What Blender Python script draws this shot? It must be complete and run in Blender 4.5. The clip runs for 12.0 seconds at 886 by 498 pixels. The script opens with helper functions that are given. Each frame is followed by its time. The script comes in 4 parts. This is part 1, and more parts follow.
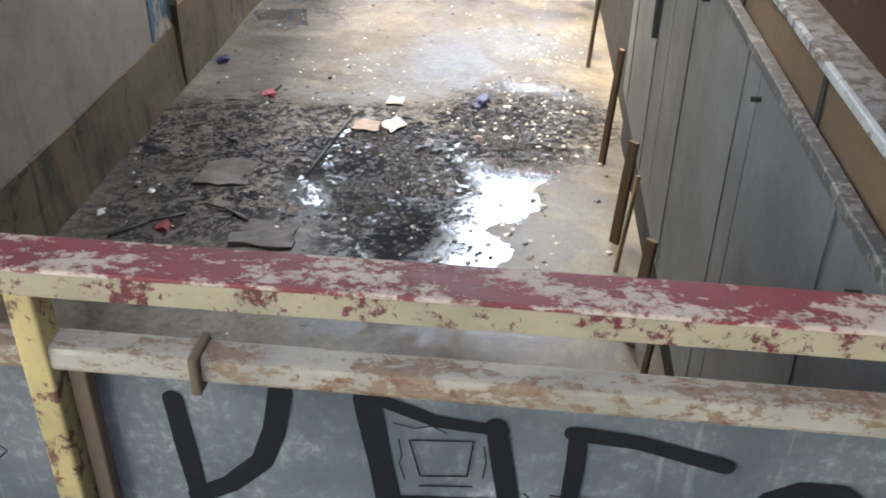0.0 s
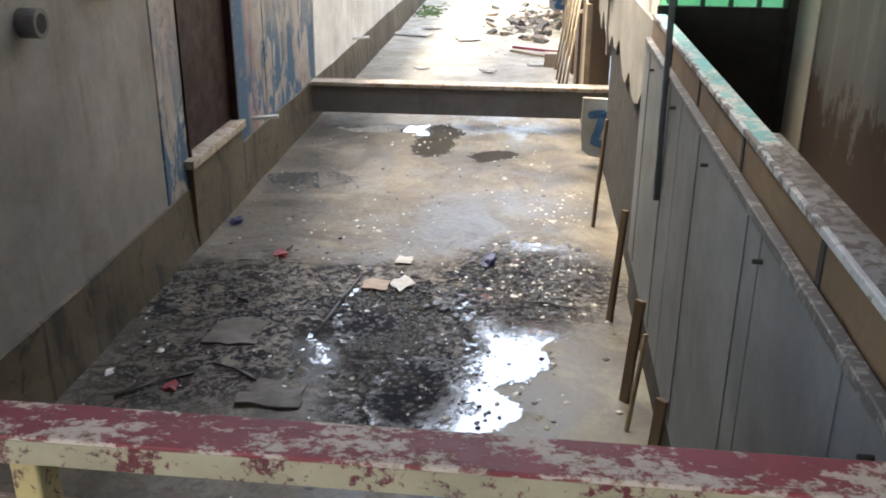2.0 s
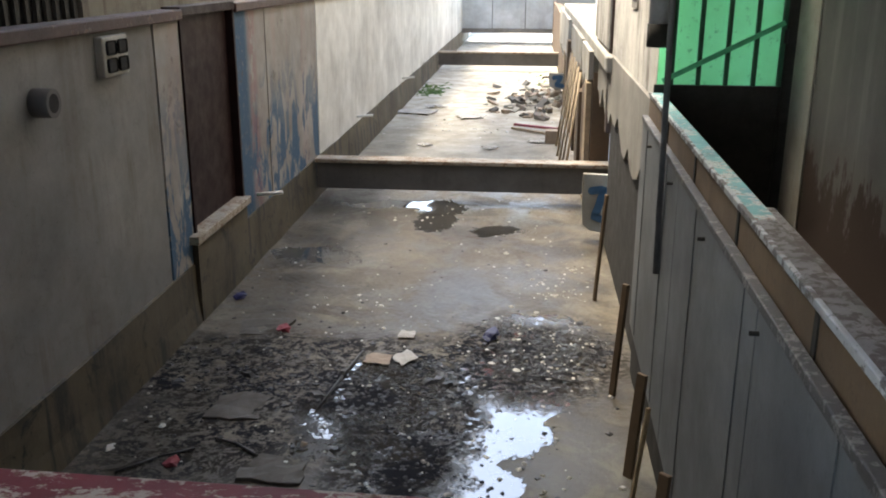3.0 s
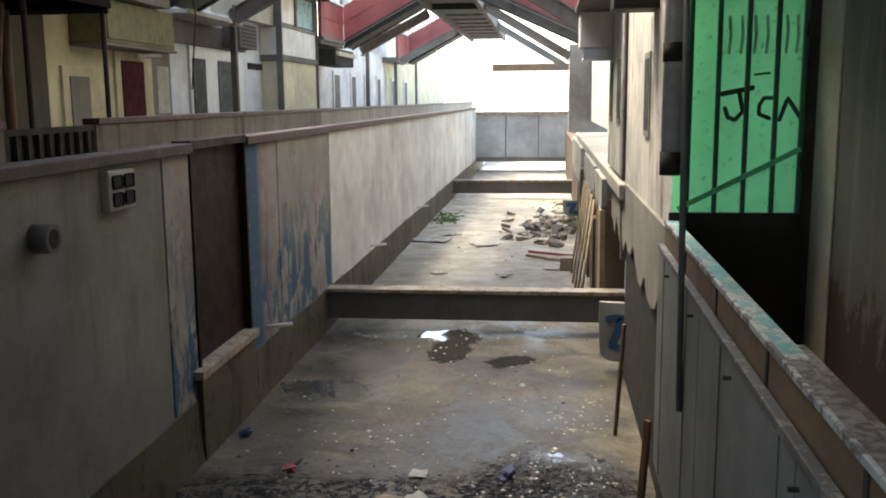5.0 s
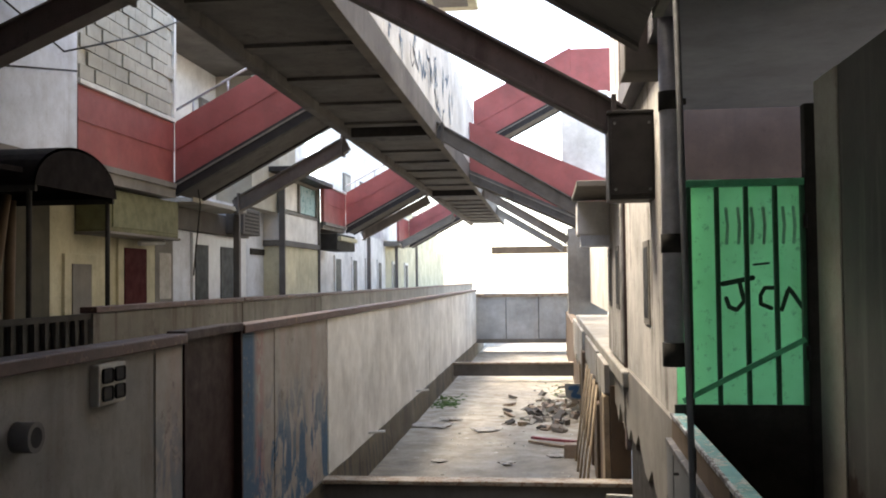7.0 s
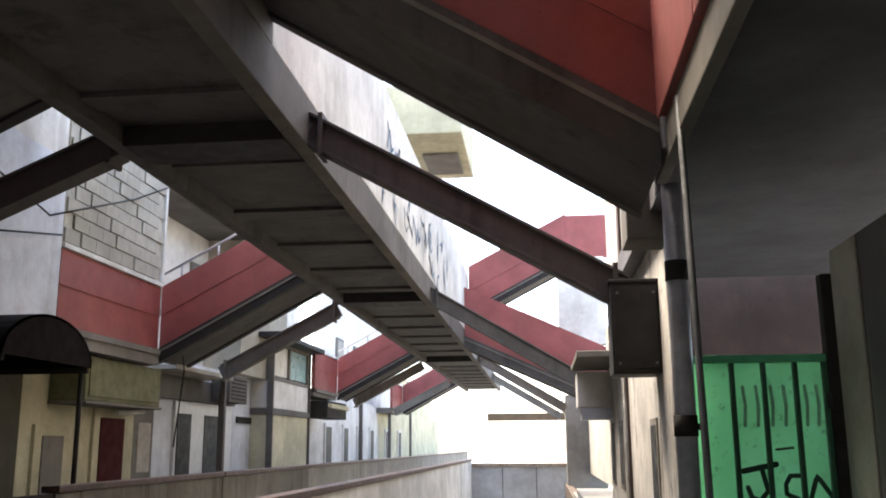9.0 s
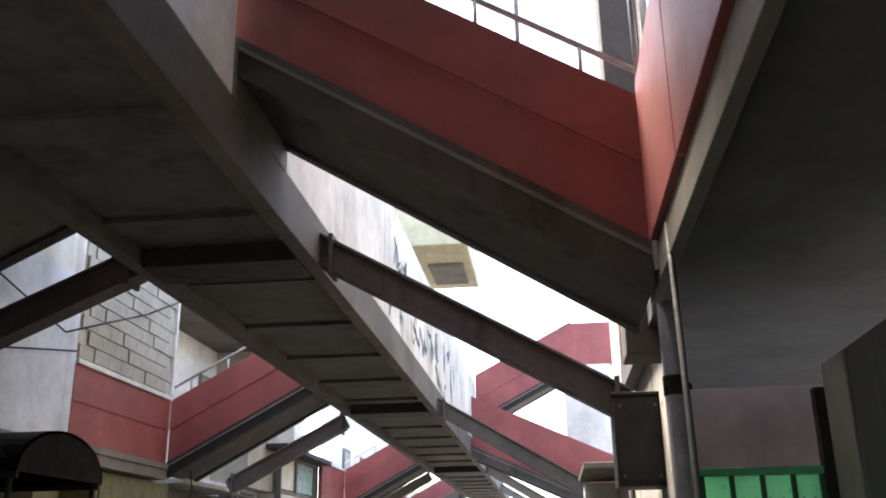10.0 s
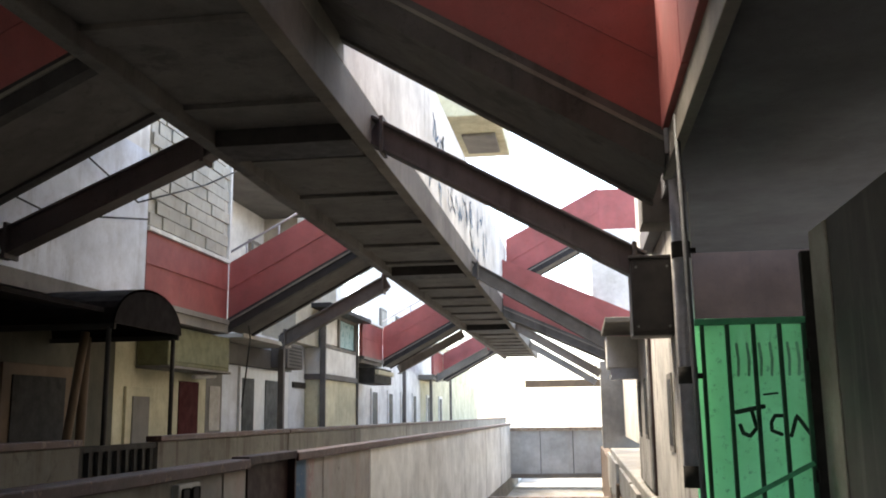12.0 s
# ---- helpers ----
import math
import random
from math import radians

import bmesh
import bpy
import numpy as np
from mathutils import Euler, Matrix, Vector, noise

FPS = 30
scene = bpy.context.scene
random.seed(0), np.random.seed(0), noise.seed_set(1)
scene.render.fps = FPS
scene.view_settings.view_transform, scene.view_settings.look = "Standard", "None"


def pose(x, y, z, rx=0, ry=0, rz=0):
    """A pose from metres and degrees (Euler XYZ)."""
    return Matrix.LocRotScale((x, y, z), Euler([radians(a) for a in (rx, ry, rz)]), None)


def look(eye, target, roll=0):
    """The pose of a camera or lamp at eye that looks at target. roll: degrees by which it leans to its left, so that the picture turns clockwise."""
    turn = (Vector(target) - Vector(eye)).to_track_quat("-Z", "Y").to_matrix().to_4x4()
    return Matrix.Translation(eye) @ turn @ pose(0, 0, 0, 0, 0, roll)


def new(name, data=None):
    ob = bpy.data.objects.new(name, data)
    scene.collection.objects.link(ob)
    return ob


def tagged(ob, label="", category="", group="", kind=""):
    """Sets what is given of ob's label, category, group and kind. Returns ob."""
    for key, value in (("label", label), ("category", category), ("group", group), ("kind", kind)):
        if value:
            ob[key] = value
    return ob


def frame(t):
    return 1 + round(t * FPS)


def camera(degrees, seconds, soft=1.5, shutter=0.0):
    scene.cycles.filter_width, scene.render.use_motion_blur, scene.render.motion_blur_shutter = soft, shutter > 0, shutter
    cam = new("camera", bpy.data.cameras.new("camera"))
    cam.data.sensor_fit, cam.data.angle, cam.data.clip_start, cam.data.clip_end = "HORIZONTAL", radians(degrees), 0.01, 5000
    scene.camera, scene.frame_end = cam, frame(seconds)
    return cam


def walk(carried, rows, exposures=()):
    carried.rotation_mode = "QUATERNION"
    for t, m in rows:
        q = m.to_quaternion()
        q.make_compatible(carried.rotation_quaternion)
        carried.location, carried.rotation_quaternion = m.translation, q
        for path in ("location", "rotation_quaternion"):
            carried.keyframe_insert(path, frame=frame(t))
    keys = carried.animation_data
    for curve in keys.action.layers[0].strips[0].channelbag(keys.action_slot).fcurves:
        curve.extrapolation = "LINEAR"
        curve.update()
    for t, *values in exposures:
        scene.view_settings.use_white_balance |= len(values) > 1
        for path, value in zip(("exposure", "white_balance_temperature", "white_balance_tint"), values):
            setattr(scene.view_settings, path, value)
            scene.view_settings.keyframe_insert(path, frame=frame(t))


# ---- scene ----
cam = camera(51.5, 12.0, soft=1.9)
# seconds, x, y, z, turn about x, y, z
ROWS = [
    (0.0, -0.016, 0.031, 2.761, 58.53, -0.84, 4.91),
    (0.5, -0.012, 0.026, 2.766, 60.40, -1.07, 4.95),
    (1.0, -0.013, 0.016, 2.777, 62.80, -1.10, 5.05),
    (1.5, -0.018, 0.017, 2.784, 65.40, -0.83, 5.09),
    (2.0, -0.012, 0.013, 2.792, 68.23, -0.43, 5.30),
    (2.5, -0.014, -0.033, 2.805, 70.43, -0.38, 5.40),
    (3.0, 0.000, -0.041, 2.805, 72.91, -0.26, 5.44),
    (5.0, 0.024, 0.193, 2.800, 80.74, 0.48, 6.36),
    (5.5, 0.029, 0.234, 2.817, 83.08, 0.53, 6.56),
    (6.0, 0.028, 0.170, 2.836, 86.16, 0.56, 6.86),
    (6.5, 0.027, 0.242, 2.859, 89.20, 0.65, 6.75),
    (7.0, 0.026, 0.319, 2.871, 91.93, 0.69, 6.40),
    (9.0, 0.000, 0.783, 2.989, 102.09, 0.43, 6.09),
    (9.5, -0.011, 0.831, 3.009, 104.72, 0.18, 5.53),
    (10.0, 0.036, 0.489, 3.002, 108.69, 0.91, 6.62),
    (10.5, 0.045, -0.288, 2.871, 108.76, 1.48, 5.98),
    (11.0, 0.045, -0.597, 2.830, 106.93, 1.64, 6.71),
    (11.5, 0.055, -0.586, 2.823, 104.24, 1.54, 6.38),
    (12.0, 0.054, -0.565, 2.825, 100.25, 0.69, 8.39),
]
EXPOSURES = [(0.0, 5.25, 7700, 7), (1.5, 5.0, 7600, 7), (3.0, 4.0, 7600, 6), (5.0, 3.45, 7700, 5), (6.5, 3.2, 7800, 9), (7.2, 3.25, 7800, 10), (9.5, 3.2, 7500, 11), (11.0, 3.3, 7400, 11), (12.0, 3.3, 7700, 9)]
walk(cam, [(t, pose(x, y, z, rx, ry, rz)) for t, x, y, z, rx, ry, rz in ROWS], EXPOSURES)

# ---- daylight: bright hazy sky over an open slot between the buildings ----
world = bpy.data.worlds.new("sky")
scene.world = world
world.use_nodes = True
wn = world.node_tree
sky = wn.nodes.new("ShaderNodeTexSky")
sky.sky_type, sky.sun_disc = "NISHITA", False
sky.sun_elevation, sky.sun_rotation = radians(59), radians(298)
sky.air_density, sky.dust_density, sky.ozone_density = 0.8, 2.2, 1.0
wn.links.new(sky.outputs[0], wn.nodes["Background"].inputs[0])
wn.nodes["Background"].inputs[1].default_value = 0.15
sun = new("sun", bpy.data.lights.new("sun", "SUN"))
sun.data.energy, sun.data.angle, sun.data.color = 1.2, radians(35), (1.0, 0.96, 0.9)
sun.matrix_world = look((-15, 8, 29), (0, 0, 0))


# ---- mesh helpers ----
def part(name, bm, mat, parent=None, label=""):
    me = bpy.data.meshes.new(name)
    bm.normal_update()
    bm.to_mesh(me)
    bm.free()
    me.materials.append(mat)
    ob = new(name, me)
    if parent:
        ob.parent = parent
    if label:
        ob["label"] = label
    return ob


def thing(name, label, category, group="", kind="", at=(0, 0, 0)):
    ob = new(name)
    ob.empty_display_size = 0.1
    ob.location = at
    return tagged(ob, label, category, group, kind)


def solid(name, bm, mat, label, category, group="", kind=""):
    return tagged(part(name, bm, mat), label, category, group, kind)


def box(x0, x1, y0, y1, z0, z1, bevel=0.0, bm=None):
    own = bmesh.new()
    bmesh.ops.create_cube(own, size=1.0)
    for v in own.verts:
        v.co = Vector((x0 + (v.co.x + 0.5) * (x1 - x0), y0 + (v.co.y + 0.5) * (y1 - y0), z0 + (v.co.z + 0.5) * (z1 - z0)))
    if bevel:
        bmesh.ops.bevel(own, geom=list(own.edges), offset=bevel, segments=2, affect="EDGES", profile=0.5)
    return join(bm, own) if bm is not None else own


def join(bm, other):
    me = bpy.data.meshes.new("tmp")
    other.to_mesh(me)
    other.free()
    bm.from_mesh(me)
    bpy.data.meshes.remove(me)
    return bm


def prism(profile, axis, a, b, bevel=0.0):
    """A closed outline of (u, z) pairs, drawn out along x or y from a to b."""
    bm = bmesh.new()
    at = (lambda u, z, w: (u, w, z)) if axis == "y" else (lambda u, z, w: (w, u, z))
    one = [bm.verts.new(at(u, z, a)) for u, z in profile]
    two = [bm.verts.new(at(u, z, b)) for u, z in profile]
    bm.faces.new(one), bm.faces.new(two[::-1])
    for i in range(len(one)):
        j = (i + 1) % len(one)
        bm.faces.new((one[j], one[i], two[i], two[j]))
    bmesh.ops.recalc_face_normals(bm, faces=bm.faces)
    if bevel:
        bmesh.ops.bevel(bm, geom=list(bm.edges), offset=bevel, segments=2, affect="EDGES", profile=0.5)
    return bm


def tube(points, r, n=12, bm=None):
    """A round bar through the points."""
    bm = bm or bmesh.new()
    for p, q in zip(points[:-1], points[1:]):
        p, q = Vector(p), Vector(q)
        m = Matrix.Translation((p + q) / 2) @ (q - p).to_track_quat("Z", "Y").to_matrix().to_4x4()
        bmesh.ops.create_cone(bm, segments=n, radius1=r, radius2=r, depth=(q - p).length + r * 0.5, cap_ends=True, matrix=m)
    for f in bm.faces:
        f.smooth = len(f.verts) == 4
    return bm


def bar(p, q, w, h, bevel=0.0, up="Z"):
    """A rectangular bar from p to q, w wide and h high, its top and bottom edges in upright planes."""
    p, q = Vector(p), Vector(q)
    d = (q - p).normalized()
    side = d.cross(Vector((0, 0, 1)))
    side = side.normalized() if side.length > 0.01 else Vector((1, 0, 0))
    top = side.cross(d).normalized()
    bm = bmesh.new()
    vs = [bm.verts.new(e + side * (w / 2 * a) + top * (h / 2 * b)) for e in (p, q) for a, b in ((-1, -1), (1, -1), (1, 1), (-1, 1))]
    for f in ((0, 1, 2, 3), (7, 6, 5, 4), (0, 4, 5, 1), (1, 5, 6, 2), (2, 6, 7, 3), (3, 7, 4, 0)):
        bm.faces.new([vs[i] for i in f])
    bmesh.ops.recalc_face_normals(bm, faces=bm.faces)
    if bevel:
        bmesh.ops.bevel(bm, geom=list(bm.edges), offset=bevel, segments=2, affect="EDGES", profile=0.5)
    return bm


def rough(bm, amount, scale, seed=0.0, cuts=0):
    if cuts:
        bmesh.ops.subdivide_edges(bm, edges=list(bm.edges), cuts=cuts, use_grid_fill=True)
    for v in bm.verts:
        v.co += noise.noise_vector(v.co * scale + Vector((seed, seed * 2, 0))) * amount
    return bm


# ---- materials ----
class Nodes:
    """A material under construction: nodes by short calls, object or world coordinates in metres."""

    def __init__(self, name):
        self.mat = bpy.data.materials.new(name)
        self.mat.use_nodes = True
        self.tree = self.mat.node_tree
        self.out = self.tree.nodes["Principled BSDF"]
        self.geo = self.tree.nodes.new("ShaderNodeNewGeometry")
        self.co = self.geo.outputs["Position"]

    def node(self, kind, **inputs):
        n = self.tree.nodes.new(kind)
        for k, v in inputs.items():
            self.plug(n.inputs[int(k[1:]) if k[1:].isdigit() else k.replace("_", " ")], v)
        return n

    def plug(self, socket, v):
        if isinstance(v, bpy.types.NodeSocket):
            self.tree.links.new(v, socket)
        else:
            socket.default_value = v

    def stretch(self, x, y, z, shift=(0, 0, 0)):
        n = self.node("ShaderNodeMapping", Vector=self.co)
        n.inputs["Scale"].default_value = (x, y, z)
        n.inputs["Location"].default_value = shift
        return n.outputs[0]

    def noise(self, scale, detail=4.0, rough=0.55, co=None, distort=0.0):
        n = self.node("ShaderNodeTexNoise", Vector=co or self.co, Scale=scale, Detail=detail, Roughness=rough, Distortion=distort)
        return n.outputs[0]

    def ramp(self, v, a, b, lo=0.0, hi=1.0):
        n = self.node("ShaderNodeMapRange", Value=v)
        for k, x in zip(("From Min", "From Max", "To Min", "To Max"), (a, b, lo, hi)):
            n.inputs[k].default_value = x
        return n.outputs[0]

    def math(self, op, a, b=0.0):
        n = self.tree.nodes.new("ShaderNodeMath")
        n.operation, n.use_clamp = op, op in ("ADD", "SUBTRACT", "MULTIPLY")
        self.plug(n.inputs[0], a), self.plug(n.inputs[1], b)
        return n.outputs[0]

    def mix(self, f, a, b, mode="MIX"):
        n = self.tree.nodes.new("ShaderNodeMix")
        n.data_type, n.blend_type = "RGBA", mode
        self.plug(n.inputs[0], f)
        for s, v in ((n.inputs[6], a), (n.inputs[7], b)):
            self.plug(s, (*v, 1.0) if isinstance(v, tuple) else v)
        return n.outputs[2]

    def axis(self, i):
        return self.node("ShaderNodeSeparateXYZ", Vector=self.co).outputs[i]

    def bump(self, v, strength, distance=0.01):
        return self.node("ShaderNodeBump", Height=v, Strength=strength, Distance=distance).outputs[0]

    def done(self, color, rough=0.7, metal=0.0, normal=None):
        self.plug(self.out.inputs["Base Color"], (*color, 1.0) if isinstance(color, tuple) else color)
        self.plug(self.out.inputs["Roughness"], rough)
        self.plug(self.out.inputs["Metallic"], metal)
        if normal:
            self.plug(self.out.inputs["Normal"], normal)
        return self.mat


def plaster(name, base, dirt, rust=0.35, rough_=0.85, streak=1.0, amount=0.5):
    """Painted or bare mineral surface: cloudy tone, grains, and runs of dirt down the face."""
    n = Nodes(name)
    cloud = n.noise(0.9, 7, 0.68)
    grain = n.noise(60, 3, 0.6)
    runs = n.math("MULTIPLY", n.ramp(n.noise(1.0, 6, 0.7, n.stretch(3.4, 3.4, 0.28), 0.3), 0.5, 0.64), n.ramp(n.noise(1.6, 5, 0.65), 0.38, 0.62))
    spots = n.ramp(n.noise(4.2, 8, 0.75, distort=0.7), 0.57, 0.7)
    pits = n.ramp(n.noise(24, 5, 0.7), 0.6, 0.68)
    col = n.mix(n.ramp(cloud, 0.34, 0.66), tuple(1.04 * c for c in base), tuple(0.6 * c for c in base))
    col = n.mix(n.ramp(n.noise(3.1, 6, 0.7), 0.45, 0.75, 0.0, 0.35), col, dirt)
    col = n.mix(n.math("MULTIPLY", runs, amount * streak), col, dirt)
    col = n.mix(n.math("MULTIPLY", spots, amount * rust), col, tuple(0.45 * c for c in dirt))
    col = n.mix(n.math("MULTIPLY", pits, 0.6 * amount), col, tuple(0.35 * c for c in dirt))
    col = n.mix(n.ramp(grain, 0.3, 0.7, 0.0, 0.25), col, tuple(0.6 * c for c in base))
    h = n.math("ADD", n.math("MULTIPLY", grain, 0.3), n.math("MULTIPLY", n.noise(9, 5, 0.6), 0.7))
    return n.done(col, n.ramp(cloud, 0.3, 0.7, rough_ - 0.1, rough_ + 0.08), 0.0, n.bump(h, 0.35, 0.008))


def flaked(name, paint, under, level=0.5, metal=0.0, scale=16.0, streaks=None, rusty=(0.16, 0.07, 0.035)):
    """Old paint flaking off to what lies under it."""
    n = Nodes(name)
    fine = n.noise(scale, 9, 0.72, streaks and n.stretch(*streaks), 0.25)
    coarse = n.noise(scale * 0.22, 5, 0.6, streaks and n.stretch(*streaks))
    chips = n.math("ADD", n.math("MULTIPLY", fine, 0.55), n.math("MULTIPLY", coarse, 0.45))
    level = 0.5 + 0.75 * (level - 0.5)
    edge = n.ramp(chips, level - 0.02, level + 0.02)
    rust = n.ramp(n.noise(40, 5, 0.7), 0.52, 0.62)
    lower = n.mix(rust, under, rusty)
    upper = n.mix(n.ramp(n.noise(4, 5, 0.6), 0.35, 0.7), paint, tuple(0.6 * c for c in paint))
    col = n.mix(edge, upper, lower)
    return n.done(col, n.ramp(chips, 0.3, 0.7, 0.45, 0.8), metal, n.bump(n.ramp(chips, level - 0.03, level + 0.03, 1.0, 0.0), 0.5, 0.003))


def plain(name, color, rough_=0.6, metal=0.0, vary=0.35):
    n = Nodes(name)
    c = n.noise(6, 6, 0.65)
    f = n.noise(45, 4, 0.6)
    col = n.mix(n.ramp(c, 0.35, 0.7), color, tuple((1 - vary) * v for v in color))
    col = n.mix(n.ramp(f, 0.5, 0.75, 0.0, 0.4), col, tuple(0.55 * v for v in color))
    return n.done(col, n.ramp(c, 0.3, 0.7, max(0.05, rough_ - 0.12), min(1.0, rough_ + 0.12)), metal, n.bump(f, 0.25, 0.004))


def floor_material():
    """Wet dirty concrete: mud, soot and flat pools of water."""
    n = Nodes("wet_concrete")
    big = n.noise(0.45, 5, 0.6)
    mid = n.noise(1.9, 7, 0.68, distort=0.6)
    fine = n.noise(22, 6, 0.65)
    col = n.mix(n.ramp(big, 0.35, 0.65), (0.15, 0.122, 0.082), (0.065, 0.056, 0.043))
    col = n.mix(n.ramp(mid, 0.5, 0.66), col, (0.17, 0.148, 0.11))
    col = n.mix(n.ramp(fine, 0.52, 0.7, 0.0, 0.5), col, (0.04, 0.036, 0.032))
    col = n.mix(n.math("MULTIPLY", n.ramp(n.noise(1.1, 7, 0.7, distort=0.9), 0.5, 0.58), 0.55), col, (0.035, 0.029, 0.022))
    col = n.mix(n.ramp(n.noise(70, 4, 0.7), 0.62, 0.7, 0.0, 0.7), col, (0.26, 0.24, 0.2))

    wob = n.node("ShaderNodeTexNoise", Vector=n.co, Scale=1.7, Detail=5.0, Roughness=0.65)
    shift = n.node("ShaderNodeVectorMath", i0=wob.outputs[1], i1=(0.5, 0.5, 0.5))
    shift.operation = "SUBTRACT"
    big_shift = n.node("ShaderNodeVectorMath", i0=shift.outputs[0], i1=(0.8, 0.8, 0.0))
    big_shift.operation = "MULTIPLY"
    moved = n.node("ShaderNodeVectorMath", i0=n.co, i1=big_shift.outputs[0])
    warped = moved.outputs[0]

    def blob(x, y, sx, sy, soft=0.5):
        m = n.node("ShaderNodeMapping", Vector=warped)
        m.inputs["Scale"].default_value = (1 / sx, 1 / sy, 0.0)
        m.inputs["Location"].default_value = (-x / sx, -y / sy, 0.0)
        d = n.node("ShaderNodeVectorMath", Vector=m.outputs[0])
        d.operation = "LENGTH"
        return n.ramp(d.outputs[1], 1.0 + soft / 2, 1.0 - soft / 2)

    # far floor paled: bright daylight put into the dry, dusty concrete's colour
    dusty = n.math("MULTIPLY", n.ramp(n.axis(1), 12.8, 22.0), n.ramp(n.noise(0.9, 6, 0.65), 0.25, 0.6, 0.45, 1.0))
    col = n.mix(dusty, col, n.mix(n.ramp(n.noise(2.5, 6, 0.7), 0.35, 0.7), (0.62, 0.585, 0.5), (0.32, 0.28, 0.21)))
    pale = n.math("MAXIMUM", blob(0.2, 5.1, 0.8, 1.0, 0.5), n.math("MULTIPLY", blob(-0.4, 9.2, 1.3, 1.0, 0.9), 0.2))
    col = n.mix(n.math("MULTIPLY", pale, n.ramp(mid, 0.3, 0.6, 0.5, 1.0)), col, (0.16, 0.15, 0.118))
    field = n.math("MAXIMUM", blob(-1.75, 6.7, 1.5, 0.7, 0.6), blob(0.1, 7.1, 0.75, 0.75, 0.7))
    field = n.math("MAXIMUM", field, blob(-0.85, 5.8, 0.45, 1.1, 0.7))
    field = n.math("MAXIMUM", field, n.math("MULTIPLY", blob(-2.2, 5.6, 0.9, 0.9, 1.0), 0.6))
    solid_black = n.math("MAXIMUM", blob(-1.14, 6.3, 0.22, 0.3, 0.25), blob(-0.68, 5.3, 0.24, 0.42, 0.6))
    crust = n.math("ADD", n.math("MULTIPLY", n.noise(5.5, 9, 0.8, distort=1.4), 0.6), n.math("MULTIPLY", n.noise(19, 6, 0.75), 0.4))
    soot = n.math("MULTIPLY", n.ramp(field, 0.05, 0.6), n.ramp(crust, 0.465, 0.515))
    soot = n.math("MAXIMUM", soot, n.math("MULTIPLY", solid_black, n.ramp(crust, 0.36, 0.46)))
    col = n.mix(soot, col, (0.012, 0.012, 0.015))
    pool = n.math("MAXIMUM", blob(-0.12, 6.45, 0.52, 1.0, 0.35), blob(-0.5, 5.2, 0.5, 0.62, 0.25))
    pool = n.math("MAXIMUM", pool, blob(-1.15, 5.85, 0.5, 0.75, 0.6))
    pool = n.math("MAXIMUM", pool, blob(-0.75, 6.6, 0.85, 0.45, 0.6))
    pool = n.math("MAXIMUM", pool, blob(-1.15, 11.7, 0.3, 0.95, 0.7))
    pool = n.math("MAXIMUM", pool, blob(-1.7, 12.2, 0.8, 0.22, 0.8))
    pool = n.math("MAXIMUM", pool, n.math("MULTIPLY", blob(-0.3, 11.0, 0.45, 0.28, 0.9), 0.9))
    pool = n.math("MAXIMUM", pool, n.math("MULTIPLY", blob(-2.4, 9.8, 0.75, 0.35, 0.9), 0.75))
    pool = n.math("MAXIMUM", pool, n.math("MULTIPLY", blob(0.2, 7.5, 0.55, 0.8, 0.8), 0.9))
    mottle = n.math("ADD", n.math("MULTIPLY", n.noise(3.5, 8, 0.75, distort=1.5), 0.6), n.math("MULTIPLY", n.noise(12, 5, 0.7), 0.4))
    pool = n.math("ADD", n.math("MULTIPLY", pool, 0.5), n.math("MULTIPLY", mottle, 1.0))
    water = n.math("MULTIPLY", n.ramp(pool, 0.79, 0.83), n.ramp(soot, 0.0, 1.0, 1.0, 0.0))
    damp = n.ramp(n.noise(0.8, 5, 0.6), 0.4, 0.62)
    film = n.math("MULTIPLY", n.ramp(n.noise(1.5, 8, 0.72, distort=0.8), 0.48, 0.56), n.ramp(dusty, 0.0, 0.5, 1.0, 0.0))
    col = n.mix(n.math("MULTIPLY", film, 0.6), col, (0.045, 0.038, 0.028))
    col = n.mix(n.math("MULTIPLY", water, 0.75), col, (0.03, 0.03, 0.03))
    dry = n.math("ADD", n.ramp(damp, 0.0, 1.0, 0.68, 0.45), n.ramp(fine, 0.4, 0.7, 0.0, 0.2))
    dry = n.math("ADD", dry, n.math("MULTIPLY", dusty, 0.35))
    dry = n.math("MULTIPLY", dry, n.ramp(film, 0.0, 1.0, 1.0, 0.62))
    dry = n.math("MAXIMUM", dry, n.math("MULTIPLY", soot, 0.85))
    r = n.math("MULTIPLY", dry, n.ramp(water, 0.0, 1.0, 1.0, 0.08))
    h = n.math("MULTIPLY", n.math("ADD", n.math("MULTIPLY", fine, 0.4), n.math("MULTIPLY", mid, 0.6)), n.ramp(water, 0.0, 1.0, 1.0, 0.0))
    n.plug(n.out.inputs["Specular IOR Level"], n.math("MULTIPLY", n.ramp(water, 0.0, 1.0, 0.3, 1.0), n.ramp(soot, 0.0, 1.0, 1.0, 0.2)))
    return n.done(col, r, 0.0, n.bump(h, 0.6, 0.02))


def scratched_sheet():
    """Dark painted sheet, rubbed and scratched to paler grey in patches."""
    n = Nodes("scratched_sheet")
    patch = n.ramp(n.noise(3.5, 7, 0.72, distort=0.5), 0.45, 0.68)
    specks = n.ramp(n.noise(38, 6, 0.75), 0.5, 0.66)
    col = n.mix(n.ramp(n.noise(1.2, 4), 0.35, 0.65), (0.05, 0.056, 0.062), (0.11, 0.116, 0.121))
    col = n.mix(n.math("MULTIPLY", patch, n.math("ADD", n.math("MULTIPLY", specks, 0.8), 0.2)), col, (0.3, 0.3, 0.285))
    col = n.mix(n.ramp(n.noise(1.0, 5, 0.7, n.stretch(30, 30, 2)), 0.6, 0.7, 0.0, 0.35), col, (0.3, 0.3, 0.29))
